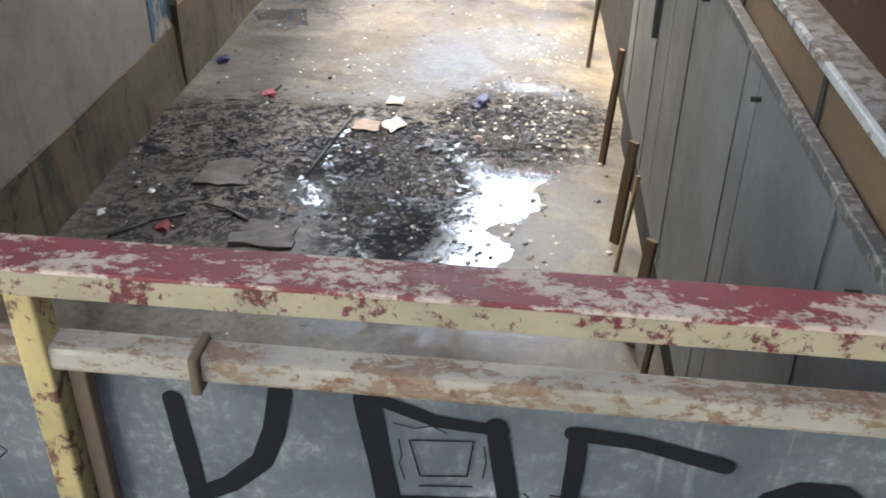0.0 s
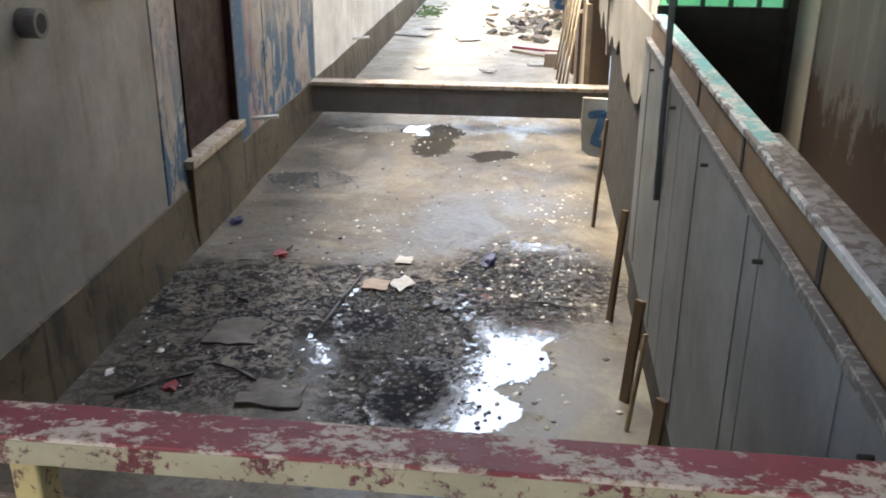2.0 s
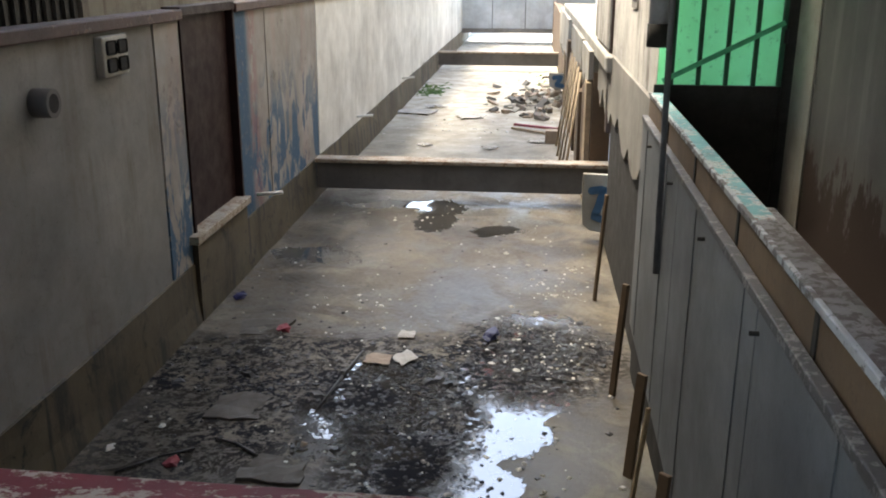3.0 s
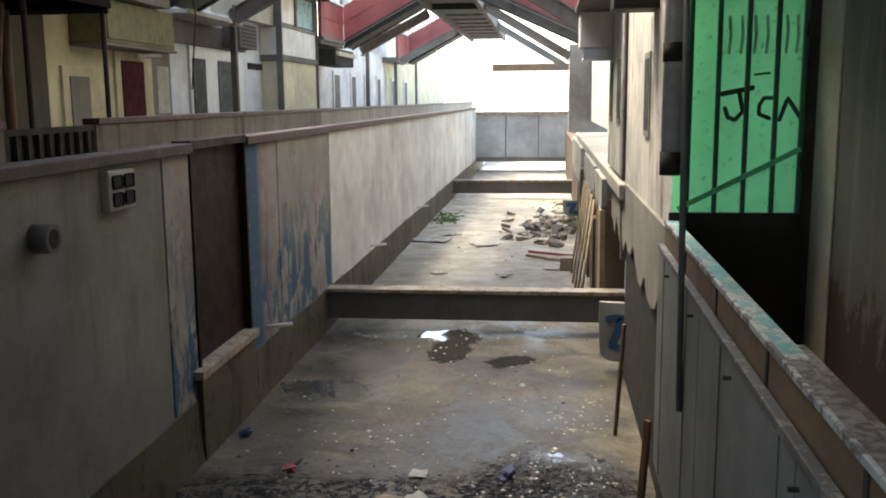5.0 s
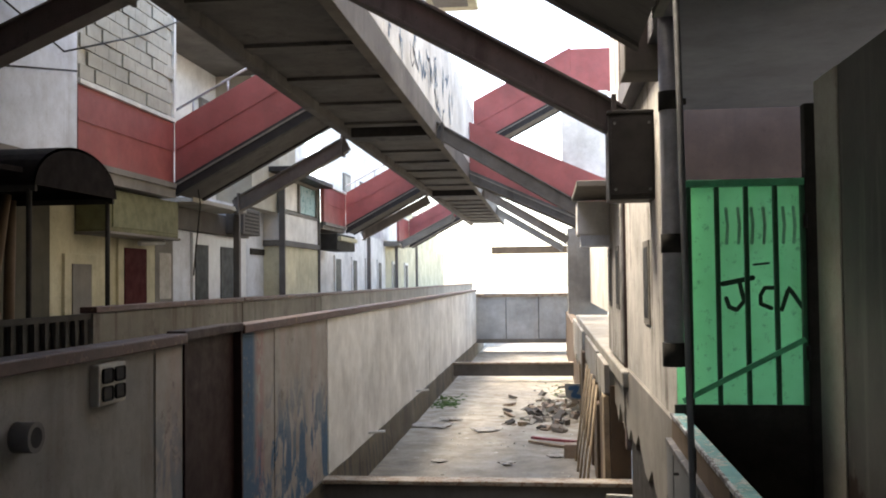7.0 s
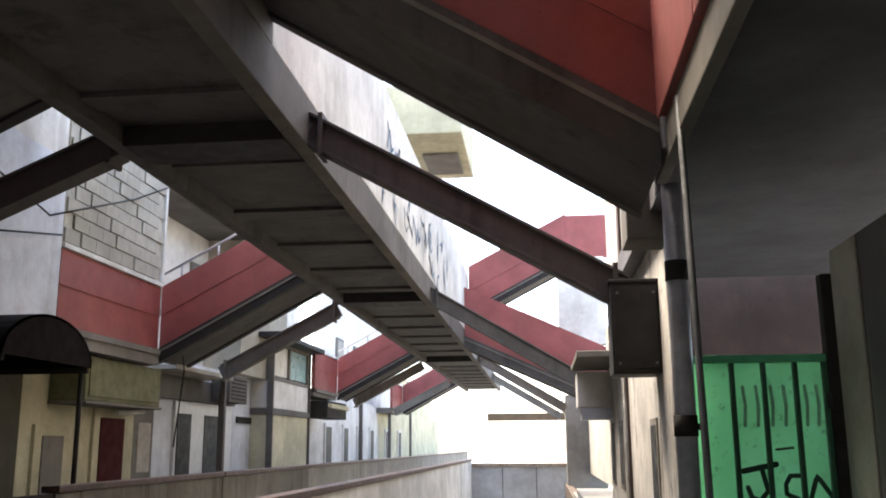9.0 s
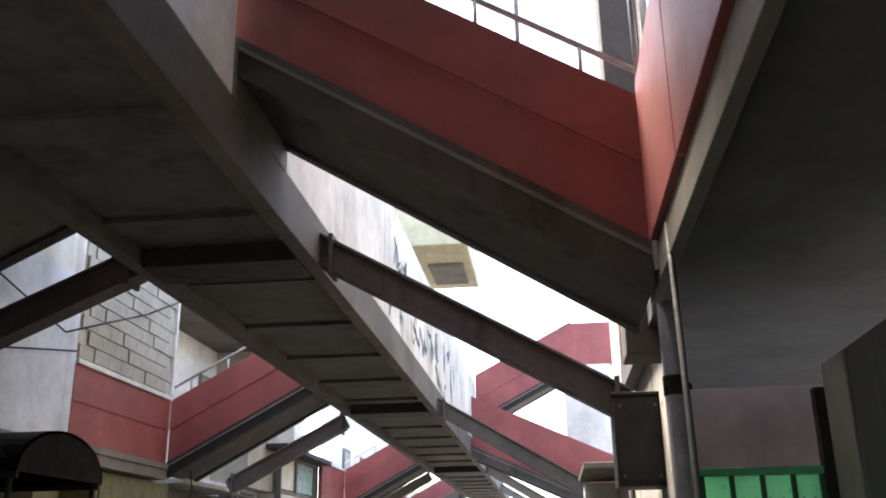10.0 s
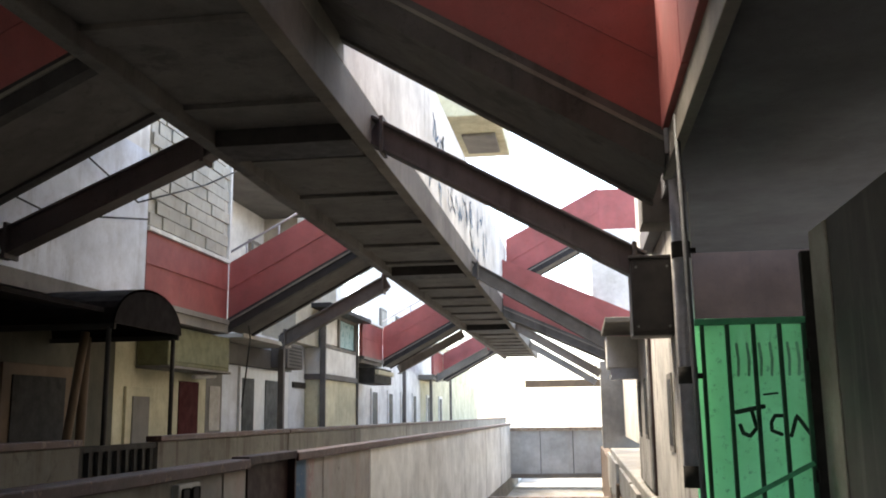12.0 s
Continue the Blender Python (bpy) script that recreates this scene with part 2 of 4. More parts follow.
    return n.done(col, n.ramp(patch, 0, 1, 0.45, 0.65), 0.0, n.bump(specks, 0.2, 0.002))


M_FLOOR = floor_material()
M_GROUND = plaster("dusty_concrete", (0.36, 0.34, 0.29), (0.2, 0.19, 0.14))
M_PLINTH = plaster("damp_plinth", (0.1, 0.077, 0.043), (0.016, 0.013, 0.01), 1.6, 0.7, 2.0, 1.2)
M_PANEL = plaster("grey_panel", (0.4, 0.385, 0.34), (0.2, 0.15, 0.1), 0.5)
M_PANEL_DARK_DIRTY = plaster("dark_dirty_panel", (0.23, 0.218, 0.192), (0.11, 0.085, 0.06), 0.6, 0.85, 1.4, 0.6)
M_PANEL_SHADED = plaster("shaded_grimy_panel", (0.15, 0.14, 0.12), (0.06, 0.048, 0.036), 0.9, 0.85, 1.8, 0.9)
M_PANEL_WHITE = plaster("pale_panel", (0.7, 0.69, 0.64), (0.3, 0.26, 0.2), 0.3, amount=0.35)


def sprayed_panel():
    """Grey panel with runs of old blue and pink spray paint near its foot."""
    n = Nodes("sprayed_panel")
    cloud, grain = n.noise(1.6, 6, 0.65), n.noise(50, 3, 0.6)
    col = n.mix(n.ramp(cloud, 0.35, 0.7), (0.3, 0.28, 0.25), (0.17, 0.145, 0.125))
    runs = n.noise(1.0, 6, 0.65, n.stretch(3.4, 3.6, 1.5), 0.8)
    col = n.mix(n.ramp(n.noise(1.0, 4, 0.6, n.stretch(2, 2.2, 0.4, (3, 1, 2))), 0.52, 0.62, 0.0, 0.3), col, (0.3, 0.19, 0.17))
    low = n.ramp(n.node("ShaderNodeMath", i0=n.axis(2), i1=n.ramp(n.noise(1.3, 4, 0.6), 0.3, 0.7, -0.35, 0.35)).outputs[0], 1.75, 1.0)
    near_door = n.math("MULTIPLY", n.ramp(n.axis(1), 9.75, 9.55), n.ramp(n.axis(1), 8.9, 9.0))
    blue = n.math("MAXIMUM", n.math("MULTIPLY", low, n.ramp(runs, 0.47, 0.52)), n.math("MULTIPLY", near_door, n.ramp(n.noise(3.5, 6, 0.7), 0.3, 0.42)))
    col = n.mix(n.math("MULTIPLY", blue, n.ramp(n.noise(14, 5, 0.7), 0.32, 0.42, 0.35, 1.0)), col, (0.03, 0.075, 0.125))
    strip = n.math("MULTIPLY", n.ramp(n.axis(1), 9.6, 9.7), n.ramp(n.axis(1), 10.0, 9.85))
    strip = n.math("MULTIPLY", strip, n.ramp(n.noise(5, 6, 0.7), 0.44, 0.52))
    col = n.mix(n.math("MULTIPLY", strip, 0.5), col, (0.22, 0.08, 0.085))
    spots = n.ramp(n.noise(4.5, 6, 0.7), 0.6, 0.66)
    col = n.mix(n.math("MULTIPLY", spots, 0.6), col, (0.08, 0.06, 0.05))
    return n.done(col, 0.85, 0.0, n.bump(n.math("ADD", n.math("MULTIPLY", grain, 0.5), n.math("MULTIPLY", cloud, 0.5)), 0.4, 0.01))


M_SPRAYED = sprayed_panel()
M_COPING = flaked("brown_coping", (0.058, 0.025, 0.021), (0.12, 0.085, 0.066), 0.6)
M_DOOR = plain("brown_door", (0.022, 0.009, 0.0085), 0.6)
M_STEEL_PANEL = plaster("grey_sheet", (0.15, 0.16, 0.166), (0.07, 0.068, 0.066), 0.5, 0.6, 1.2)
M_DARK_SHEET = scratched_sheet()
M_RED_FLAKED = flaked("red_flaked_rail", (0.22, 0.028, 0.036), (0.45, 0.35, 0.28), 0.515, 0.0, 50.0, (0.6, 1.0, 1.0))
M_CREAM = flaked("cream_rail_side", (0.36, 0.3, 0.19), (0.1, 0.014, 0.018), 0.565, 0.0, 48.0, rusty=(0.07, 0.02, 0.015))
M_RAIL_WORN = flaked("worn_rail", (0.36, 0.31, 0.24), (0.2, 0.13, 0.08), 0.53, 0.0, 44.0, (0.6, 1.0, 1.0))
M_BARE = flaked("bare_rail", (0.2, 0.19, 0.19), (0.085, 0.07, 0.062), 0.5, 0.3, 26.0, rusty=(0.08, 0.07, 0.065))
M_LIP = flaked("worn_bright_lip", (0.45, 0.47, 0.49), (0.12, 0.11, 0.11), 0.51, 0.4, 20.0, rusty=(0.14, 0.12, 0.11))
M_STEEL_DARK = plain("dark_steel", (0.032, 0.03, 0.03), 0.6)
M_EDGE_DARK = flaked("dark_edge", (0.07, 0.068, 0.066), (0.19, 0.185, 0.18), 0.54, 0.0, 30.0, rusty=(0.09, 0.075, 0.065))
M_TEAL = flaked("teal_rail", (0.12, 0.33, 0.35), (0.38, 0.4, 0.4), 0.52, 0.0, 22.0)
M_CREAM_POST = flaked("cream_post", (0.42, 0.31, 0.13), (0.1, 0.04, 0.025), 0.55, 0.0, 34.0)
M_RUST = plaster("rusty_wood", (0.13, 0.083, 0.046), (0.06, 0.038, 0.023), 0.8, 0.8)
M_END = plaster("blue_grey_sheet", (0.5, 0.53, 0.54), (0.3, 0.28, 0.25), 0.4)


def green_sheet():
    """Thin translucent green plastic sheet, scuffed."""
    n = Nodes("green_gate")
    tone = n.mix(n.ramp(n.noise(5, 6, 0.65), 0.35, 0.7), (0.5, 0.95, 0.68), (0.42, 0.86, 0.58))
    tone = n.mix(n.ramp(n.noise(18, 6, 0.7), 0.58, 0.68, 0.0, 0.45), tone, (0.03, 0.2, 0.1))
    n.done(tone, 0.45)
    glow = n.node("ShaderNodeBsdfTranslucent", Color=tone)
    both = n.node("ShaderNodeMixShader", i0=0.6, i1=n.out.outputs[0], i2=glow.outputs[0])
    n.tree.links.new(both.outputs[0], n.tree.nodes["Material Output"].inputs[0])
    return n.mat


M_GREEN = green_sheet()
M_GREEN_FRAME = plain("dark_green_bar", (0.02, 0.1, 0.055), 0.5)
M_GREEN_EDGE = plain("green_top_rail", (0.1, 0.5, 0.27), 0.5)
M_STRUT = plaster("shaded_grimy_steel", (0.08, 0.069, 0.065), (0.03, 0.022, 0.02), 0.8, 0.7, 1.3, 0.8)
M_DARK = plain("dull_dark", (0.035, 0.033, 0.03), 0.85)
M_BACK = plaster("brown_back_wall", (0.085, 0.05, 0.038), (0.04, 0.026, 0.02))
M_SOFFIT = plaster("dark_soffit", (0.125, 0.125, 0.14), (0.065, 0.065, 0.072), 0.6)
# darker concrete for the undersides than for steps and parapets
M_UNDERSIDE = plaster("dark_underside", (0.1, 0.094, 0.09), (0.035, 0.032, 0.03), 0.8, 0.85, 1.4, 0.8)
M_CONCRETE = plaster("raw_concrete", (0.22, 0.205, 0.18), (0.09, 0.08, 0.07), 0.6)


def stained_wall():
    """Grey rubbed plaster with upright smears and a ragged rust-brown stain low down."""
    n = Nodes("stained_wall")
    cloud, grain = n.noise(1.3, 6, 0.7), n.noise(45, 4, 0.6)
    smear = n.noise(1.0, 6, 0.7, n.stretch(5, 5, 0.5), 0.4)
    col = n.mix(n.ramp(cloud, 0.35, 0.7), (0.115, 0.112, 0.108), (0.07, 0.069, 0.068))
    col = n.mix(n.ramp(smear, 0.52, 0.68, 0.0, 0.6), col, (0.19, 0.184, 0.175))
    edge = n.node("ShaderNodeMath", i0=n.axis(2), i1=n.ramp(n.noise(3.0, 6, 0.7, n.stretch(1, 1.6, 0.7)), 0.3, 0.7, -0.4, 0.4)).outputs[0]
    col = n.mix(n.ramp(edge, 1.62, 1.5), col, (0.035, 0.02, 0.015))
    return n.done(col, 0.75, 0.0, n.bump(n.math("ADD", n.math("MULTIPLY", grain, 0.4), n.math("MULTIPLY", cloud, 0.6)), 0.4, 0.01))


M_STAINED = stained_wall()
M_CONCRETE_DARK = plaster("dark_concrete", (0.13, 0.12, 0.11), (0.05, 0.045, 0.04), 0.6)
M_RED = plaster("red_paint", (0.34, 0.08, 0.075), (0.17, 0.075, 0.068), 0.4, 0.6, 0.6, 0.5)
M_WALL_WHITE = plaster("white_wall", (0.8, 0.79, 0.75), (0.36, 0.33, 0.28), 0.4)
M_WALL_BLUE = plaster("pale_blue_wall", (0.74, 0.79, 0.86), (0.3, 0.3, 0.3), 0.3)
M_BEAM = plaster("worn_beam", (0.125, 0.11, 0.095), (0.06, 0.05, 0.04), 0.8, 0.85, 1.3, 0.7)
M_WALL_STREAKED = plaster("streaked_white", (0.56, 0.54, 0.49), (0.13, 0.115, 0.095), 0.8, 0.85, 1.8, 0.95)
M_WALL_SHADED = plaster("shaded_ochre_wall", (0.07, 0.064, 0.04), (0.03, 0.027, 0.017), 0.6, 0.85, 1.4, 0.6)
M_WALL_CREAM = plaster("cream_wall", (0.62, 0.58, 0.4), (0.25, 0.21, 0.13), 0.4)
M_OLIVE = plain("olive_box", (0.16, 0.16, 0.075), 0.7)
for dull in (M_DOOR, M_DARK, M_STEEL_DARK):
    dull.node_tree.nodes["Principled BSDF"].inputs["Specular IOR Level"].default_value = 0.2
M_BLOCK = plaster("concrete_block", (0.43, 0.41, 0.345), (0.25, 0.23, 0.18), 0.5)
M_MORTAR = plain("mortar", (0.5, 0.48, 0.41), 0.95)
M_GALV = plain("grey_pipe", (0.46, 0.46, 0.51), 0.45, 0.1)
M_POLE = plain("dull_steel_pole", (0.13, 0.135, 0.145), 0.6)
M_BLACK_PAINT = plain("black_spray", (0.012, 0.012, 0.014), 0.6, 0.0, 0.1)
M_BLACK_PAINT.node_tree.nodes["Principled BSDF"].inputs["Specular IOR Level"].default_value = 0.12
M_GREEN_INK = plain("dark_green_spray", (0.015, 0.06, 0.035), 0.6, 0.0, 0.1)
M_GREEN_FADED = plain("faded_green_spray", (0.3, 0.68, 0.46), 0.6, 0.0, 0.4)
M_BLUE_PAINT = plain("blue_spray", (0.05, 0.13, 0.22), 0.7)
M_PINK_PAINT = plain("faded_pink_spray", (0.42, 0.25, 0.23), 0.8)
M_AWNING = plain("black_canvas", (0.012, 0.009, 0.009), 0.9)
M_AWNING.node_tree.nodes["Principled BSDF"].inputs["Specular IOR Level"].default_value = 0.1
M_WHITE_DOOR = plain("white_aluminium", (0.62, 0.64, 0.66), 0.45, 0.0, 0.15)
M_GLASS_DARK = plain("dark_glass", (0.012, 0.013, 0.015), 0.55, 0.0, 0.1)
M_GLASS_DARK.node_tree.nodes["Principled BSDF"].inputs["Specular IOR Level"].default_value = 0.2
M_TEAL_GLASS = plain("teal_glass", (0.3, 0.5, 0.52), 0.3, 0.0, 0.2)

# ---- the large structure ----
FLOOR, GALLERY, SOFFIT = -0.35, 0.93, 4.6
LEFT, RIGHT = -3.0, 0.75


def slab(name, x0, x1, y0, y1, z0, z1, mat, label, category, bevel=0.0):
    return solid(name, box(x0, x1, y0, y1, z0, z1, bevel), mat, label, category, kind="structure")


# ground to the horizon, and the wet lane floor
bm = bmesh.new()
bmesh.ops.create_grid(bm, x_segments=8, y_segments=8, size=400)
for v in bm.verts:
    v.co.z = FLOOR - 0.05
solid("ground", bm, M_GROUND, "dusty pale concrete ground around the buildings", "ground", kind="structure")

bm = bmesh.new()
bmesh.ops.create_grid(bm, x_segments=40, y_segments=300, size=0.5)
for v in bm.verts:
    x, y = LEFT - 0.05 + (v.co.x + 0.5) * 4.1, 0.5 + (v.co.y + 0.5) * 43.5
    z = FLOOR + 0.012 * noise.noise(Vector((x * 0.9, y * 0.9, 0))) + 0.004 * noise.noise(Vector((x * 6, y * 6, 3)))
    v.co = (x, y, z)
for f in bm.faces:
    f.smooth = True
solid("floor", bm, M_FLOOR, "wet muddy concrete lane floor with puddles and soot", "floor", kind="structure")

# wall along the lane: plinth, panels, coping
wall_left = thing("wall_left", "grey concrete panel wall on a damp stained plinth", "wall", kind="structure")
bm = prism([(LEFT - 0.14, FLOOR - 0.05), (LEFT + 0.05, FLOOR - 0.05), (LEFT + 0.03, FLOOR + 0.2), (LEFT + 0.015, 0.2), (LEFT - 0.14, 0.24)], "y", 0.5, 44)
bmesh.ops.bisect_plane(bm, geom=list(bm.verts) + list(bm.edges) + list(bm.faces), plane_co=(0, 0, 0.05), plane_no=(0, 0, 1))
for i in range(1, 70):
    bmesh.ops.bisect_plane(bm, geom=list(bm.verts) + list(bm.edges) + list(bm.faces), plane_co=(0, 0.5 + i * 0.62, 0), plane_no=(0, 1, 0))
rough(bm, 0.022, 2.3)
part("plinth", bm, M_PLINTH, wall_left, "brown damp concrete plinth")
# near panels darker grey: shade of the covered end put into the colour
SEAMS = [(0.5, 4.4, M_PANEL_DARK_DIRTY), (4.42, 7.15, M_PANEL_DARK_DIRTY), (7.19, 7.74, M_SPRAYED), (9.2, 10.3, M_SPRAYED), (10.32, 11.5, M_SPRAYED), (11.52, 12.8, M_SPRAYED),
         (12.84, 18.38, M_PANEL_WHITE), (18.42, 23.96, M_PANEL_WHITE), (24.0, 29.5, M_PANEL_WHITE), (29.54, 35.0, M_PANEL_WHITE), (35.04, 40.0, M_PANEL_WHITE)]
rng = random.Random(4)
for y0, y1, mat in SEAMS:
    low = 0.14 + rng.uniform(-0.03, 0.02)
    steps = max(3, int((y1 - y0) / 0.22))
    foot = [(y0 + (y1 - y0) * i / steps, low + (rng.uniform(-0.05, 0.06) if 0 < i < steps else 0)) for i in range(steps + 1)]
    off = rng.uniform(-0.008, 0.008)
    part("panel", prism(foot + [(y1, 2.36), (y0, 2.36)], "x", LEFT - 0.12 + off, LEFT + off), mat, wall_left)
for y0, y1 in ((0.5, 7.72), (9.2, 40.0)):
    part("coping", rough(box(LEFT - 0.17, LEFT + 0.05, y0, y1, 2.36, 2.45, 0.012), 0.006, 3.0), M_COPING, wall_left, "chipped brown coping")

door = thing("door_1", "closed dark brown door set in the lane wall", "door", kind="structure")
part("door_leaf", box(LEFT - 0.1, LEFT - 0.06, 7.76, 9.16, 0.48, 2.42, 0.006), M_DOOR, door)
for y in (7.72, 9.15):
    part("door_frame", box(LEFT - 0.12, LEFT + 0.02, y, y + 0.05, 0.3, 2.44, 0.006), M_DOOR, door)
part("door_head", box(LEFT - 0.14, LEFT + 0.03, 7.72, 9.2, 2.39, 2.47, 0.008), M_DOOR, door)
part("door_sill", rough(box(LEFT - 0.14, LEFT + 0.09, 7.6, 9.2, 0.4, 0.48, 0.01), 0.006, 5), M_RAIL_WORN, door, "worn pale door sill")
part("sill_base", box(LEFT - 0.13, LEFT + 0.055, 7.66, 9.14, FLOOR, 0.395), M_PLINTH, door)

# low beams across the lane
for i, y in enumerate((12.42, 29.5)):
    beam = thing("cross_beam", "grey concrete beam across the lane with a pale worn top", "beam", "cross beams", at=(0, y, 0.06))
    part("web", box(LEFT + 0.06, 1.3, -0.06, 0.1, -0.24, 0.13, 0.01), M_CONCRETE_DARK, beam)
    part("flange", rough(box(LEFT + 0.04, 1.32, -0.11, 0.15, 0.134, 0.19, 0.01), 0.006, 4), M_RAIL_WORN, beam, "pale worn top flange")

# parapet that closes the far end, over the lane
end_wall = thing("wall_end", "blue-grey panel parapet bridging the far end of the lane", "parapet", kind="structure")
for i in range(4):
    x0 = LEFT - 0.1 + i * 1.4
    part("panel", box(x0, x0 + 1.37, 40.05, 40.15, 0.3, 2.1, 0.01), M_END, end_wall)
part("backing", box(LEFT - 0.1, 2.45, 40.16, 40.19, 0.3, 2.1), M_CONCRETE_DARK, end_wall)
part("coping", box(LEFT - 0.2, 2.7, 39.98, 40.2, 2.105, 2.25, 0.01), M_RAIL_WORN, end_wall)
part("soffit_beam", box(LEFT - 0.2, 2.7, 40.0, 41.6, 0.12, 0.295), M_CONCRETE, end_wall)

# second gallery, behind the lane wall
slab("gallery_floor_left", -6.7, -4.7, 1, 70, 1.45, 1.65, M_CONCRETE, "grey concrete floor of the far gallery", "floor")
par = thing("parapet_left", "stained grey concrete gallery parapet with a dark coping", "parapet", kind="structure")
for y0, y1 in ((2.0, 7.9), (9.6, 14.4), (14.43, 19.5), (19.53, 25.0), (25.03, 31), (31.03, 37), (37.03, 45), (45.03, 60)):
    # panels before y 19 darkened in colour for the dimmer near end
    part("panel", box(-4.86, -4.75, y0, y1, 1.5, 2.56), M_PANEL_SHADED if y0 < 19 else M_PANEL_DARK_DIRTY, par)
    part("coping", rough(box(-4.9, -4.71, y0, y1, 2.563, 2.63, 0.01), 0.006, 3), M_COPING, par)

# facades of the houses behind that gallery
FACADE = -6.6
facade_l = thing("wall_west_lower", "patched house facades of the far gallery in cream, white and pale blue", "facade", kind="structure")
# bays up to y 12: shade under awning and slab put into the ochre
for y0, y1, mat in ((0, 9, M_WALL_SHADED), (9, 12.0, M_WALL_SHADED), (12.0, 15.35, M_WALL_CREAM), (15.35, 16.1, M_CONCRETE), (16.1, 20.2, M_WALL_BLUE), (20.2, 24, M_WALL_BLUE), (24, 30, M_WALL_WHITE), (30, 38, M_WALL_WHITE), (38, 60, M_WALL_CREAM)):
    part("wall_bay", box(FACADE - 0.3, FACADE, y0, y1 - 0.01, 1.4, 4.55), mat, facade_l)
BAND = -5.95
upper_l = thing("wall_west_upper", "upper facade in pale blue and white over red gallery bands", "facade", kind="structure")
part("wall_bay", box(BAND - 0.25, BAND, -4, 11.5, 4.45, 6.6), M_WALL_BLUE, upper_l)
part("wall_bay", box(BAND - 0.25, BAND - 0.02, -4, 11.5, 6.605, 12), M_WALL_WHITE, upper_l)
part("wall_bay", box(-7.3, -7.05, 14.7, 27, 4.3, 12), M_WALL_WHITE, upper_l)
part("wall_bay", box(-7.3, -7.05, 30, 44, 4.3, 8.4), M_WALL_WHITE, upper_l)
part("wall_bay", box(-7.3, -7.05, 44.01, 60, 3.0, 6.4), M_WALL_CREAM, upper_l)
part("slab_edge", box(-7.6, BAND + 0.02, -4, 14.65, 4.25, 4.44), M_CONCRETE, upper_l)
part("upper_slab", box(-7.1, BAND - 0.02, 14.66, 19.5, 7.35, 7.7), M_CONCRETE_DARK, upper_l, "dark slab of the next gallery")
part("upper_wall", box(-7.2, BAND - 0.3, 19.5, 23.0, 4.5, 9.0), M_BLOCK, upper_l, "grey block wall return")
for y0, y1 in ((11.52, 14.6), (24.75, 27.45), (37.6, 40.3)):
    band = thing("red_band", "red painted gallery parapet band with a pale top edge", "parapet", "red gallery bands", "structure")
    part("panel", box(BAND - 0.1, BAND, y0, y1, 4.5, 5.47, 0.006), M_RED, band)
    part("cap", box(BAND - 0.14, BAND + 0.04, y0, y1, 5.473, 5.54, 0.008), M_WALL_WHITE, band, "pale cement cap")
    part("seam_strip", box(BAND + 0.002, BAND + 0.012, y0, y1, 5.0, 5.025), M_RED, band)
    part("floor_edge", box(-7.1, BAND - 0.02, y0, y1, 4.3, 4.495), M_CONCRETE, band)
    part("bottom_strip", box(BAND - 0.1, BAND + 0.05, y0, y1, 4.4, 4.49, 0.008), M_CONCRETE, band)

# right-hand side: gallery at our level, wall behind it, soffit over it
slab("gallery_floor_right", RIGHT + 0.14, 4.0, -4, 6.95, GALLERY - 0.25, GALLERY, M_CONCRETE_DARK, "dark dirty gallery floor beside the rail", "floor")
slab("wall_gallery", 1.87, 2.1, -4, 6.79, GALLERY, 4.2, M_STAINED, "grey streaked gallery wall, rust-brown stain at its foot", "wall", 0.01)
slab("wall_edge", 1.855, 1.869, 6.3, 6.78, GALLERY, 4.19, M_PANEL, "pale grey worn edge of the gallery wall", "trim", 0.004)
slab("wall_gallery_back", 0.9, 4.2, 10.9, 11.1, GALLERY, 6.2, M_BACK, "dark brown back wall of the gallery", "wall")
slab("wall_gallery_far", 4.0, 4.2, -4, 6.7, GALLERY, SOFFIT, M_CONCRETE_DARK, "dark inner wall of the gallery", "wall")
slab("ceiling_gallery", RIGHT + 0.05, 4.2, 0.3, 10.0, SOFFIT, SOFFIT + 0.22, M_SOFFIT, "dark concrete gallery ceiling", "ceiling")
slab("ceiling_edge", RIGHT - 0.02, RIGHT + 0.05, -3, 6.3, SOFFIT - 0.06, SOFFIT + 0.16, M_CONCRETE, "grey concrete edge strip of the gallery ceiling", "trim", 0.006)
facade_r = thing("wall_east", "streaked white plaster facade with dark slot windows", "facade", kind="structure")
part("wall_bay", box(0.93, 0.99, 6.97, 10.9, 1.86, 8.2), M_WALL_STREAKED, facade_r)
part("wall_bay", box(0.88, 1.1, 10.91, 13.3, 1.9, 4.5), M_WALL_STREAKED, facade_r)
part("wall_bay", box(1.58, 1.77, 13.31, 18.0, 1.86, 4.495), M_PANEL, facade_r)
part("wall_bay", box(1.78, 1.95, 18.01, 22.5, 1.9, 9), M_PANEL, facade_r)
part("wall_bay", box(1.78, 1.95, 22.51, 40, 1.9, 5.4), M_PANEL, facade_r)
# unseen wall above the gallery, added to block sun from the lane
part("upper_sun_block", box(2.2, 2.5, -1, 7, 4.85, 12), M_WALL_STREAKED, facade_r)
part("wall_bay", box(1.3, 1.5, 10.91, 18.0, 4.5, 9), M_WALL_STREAKED, facade_r)
part("slab_edge", rough(box(0.84, 1.8, 10.5, 26, 1.68, 1.855, 0.02), 0.015, 2.0), M_PANEL, facade_r, "broken concrete slab edge")
g = random.Random(9)
for y0, y1, low in ((12.7, 14.6, 1.2), (15.0, 19.0, 1.05), (20.5, 27.0, 0.75)):
    n = int((y1 - y0) / 0.3)
    edge = [(y0 + (y1 - y0) * i / n, low + g.uniform(-0.12, 0.2) + 0.25 * abs(i / n - 0.5)) for i in range(n + 1)]
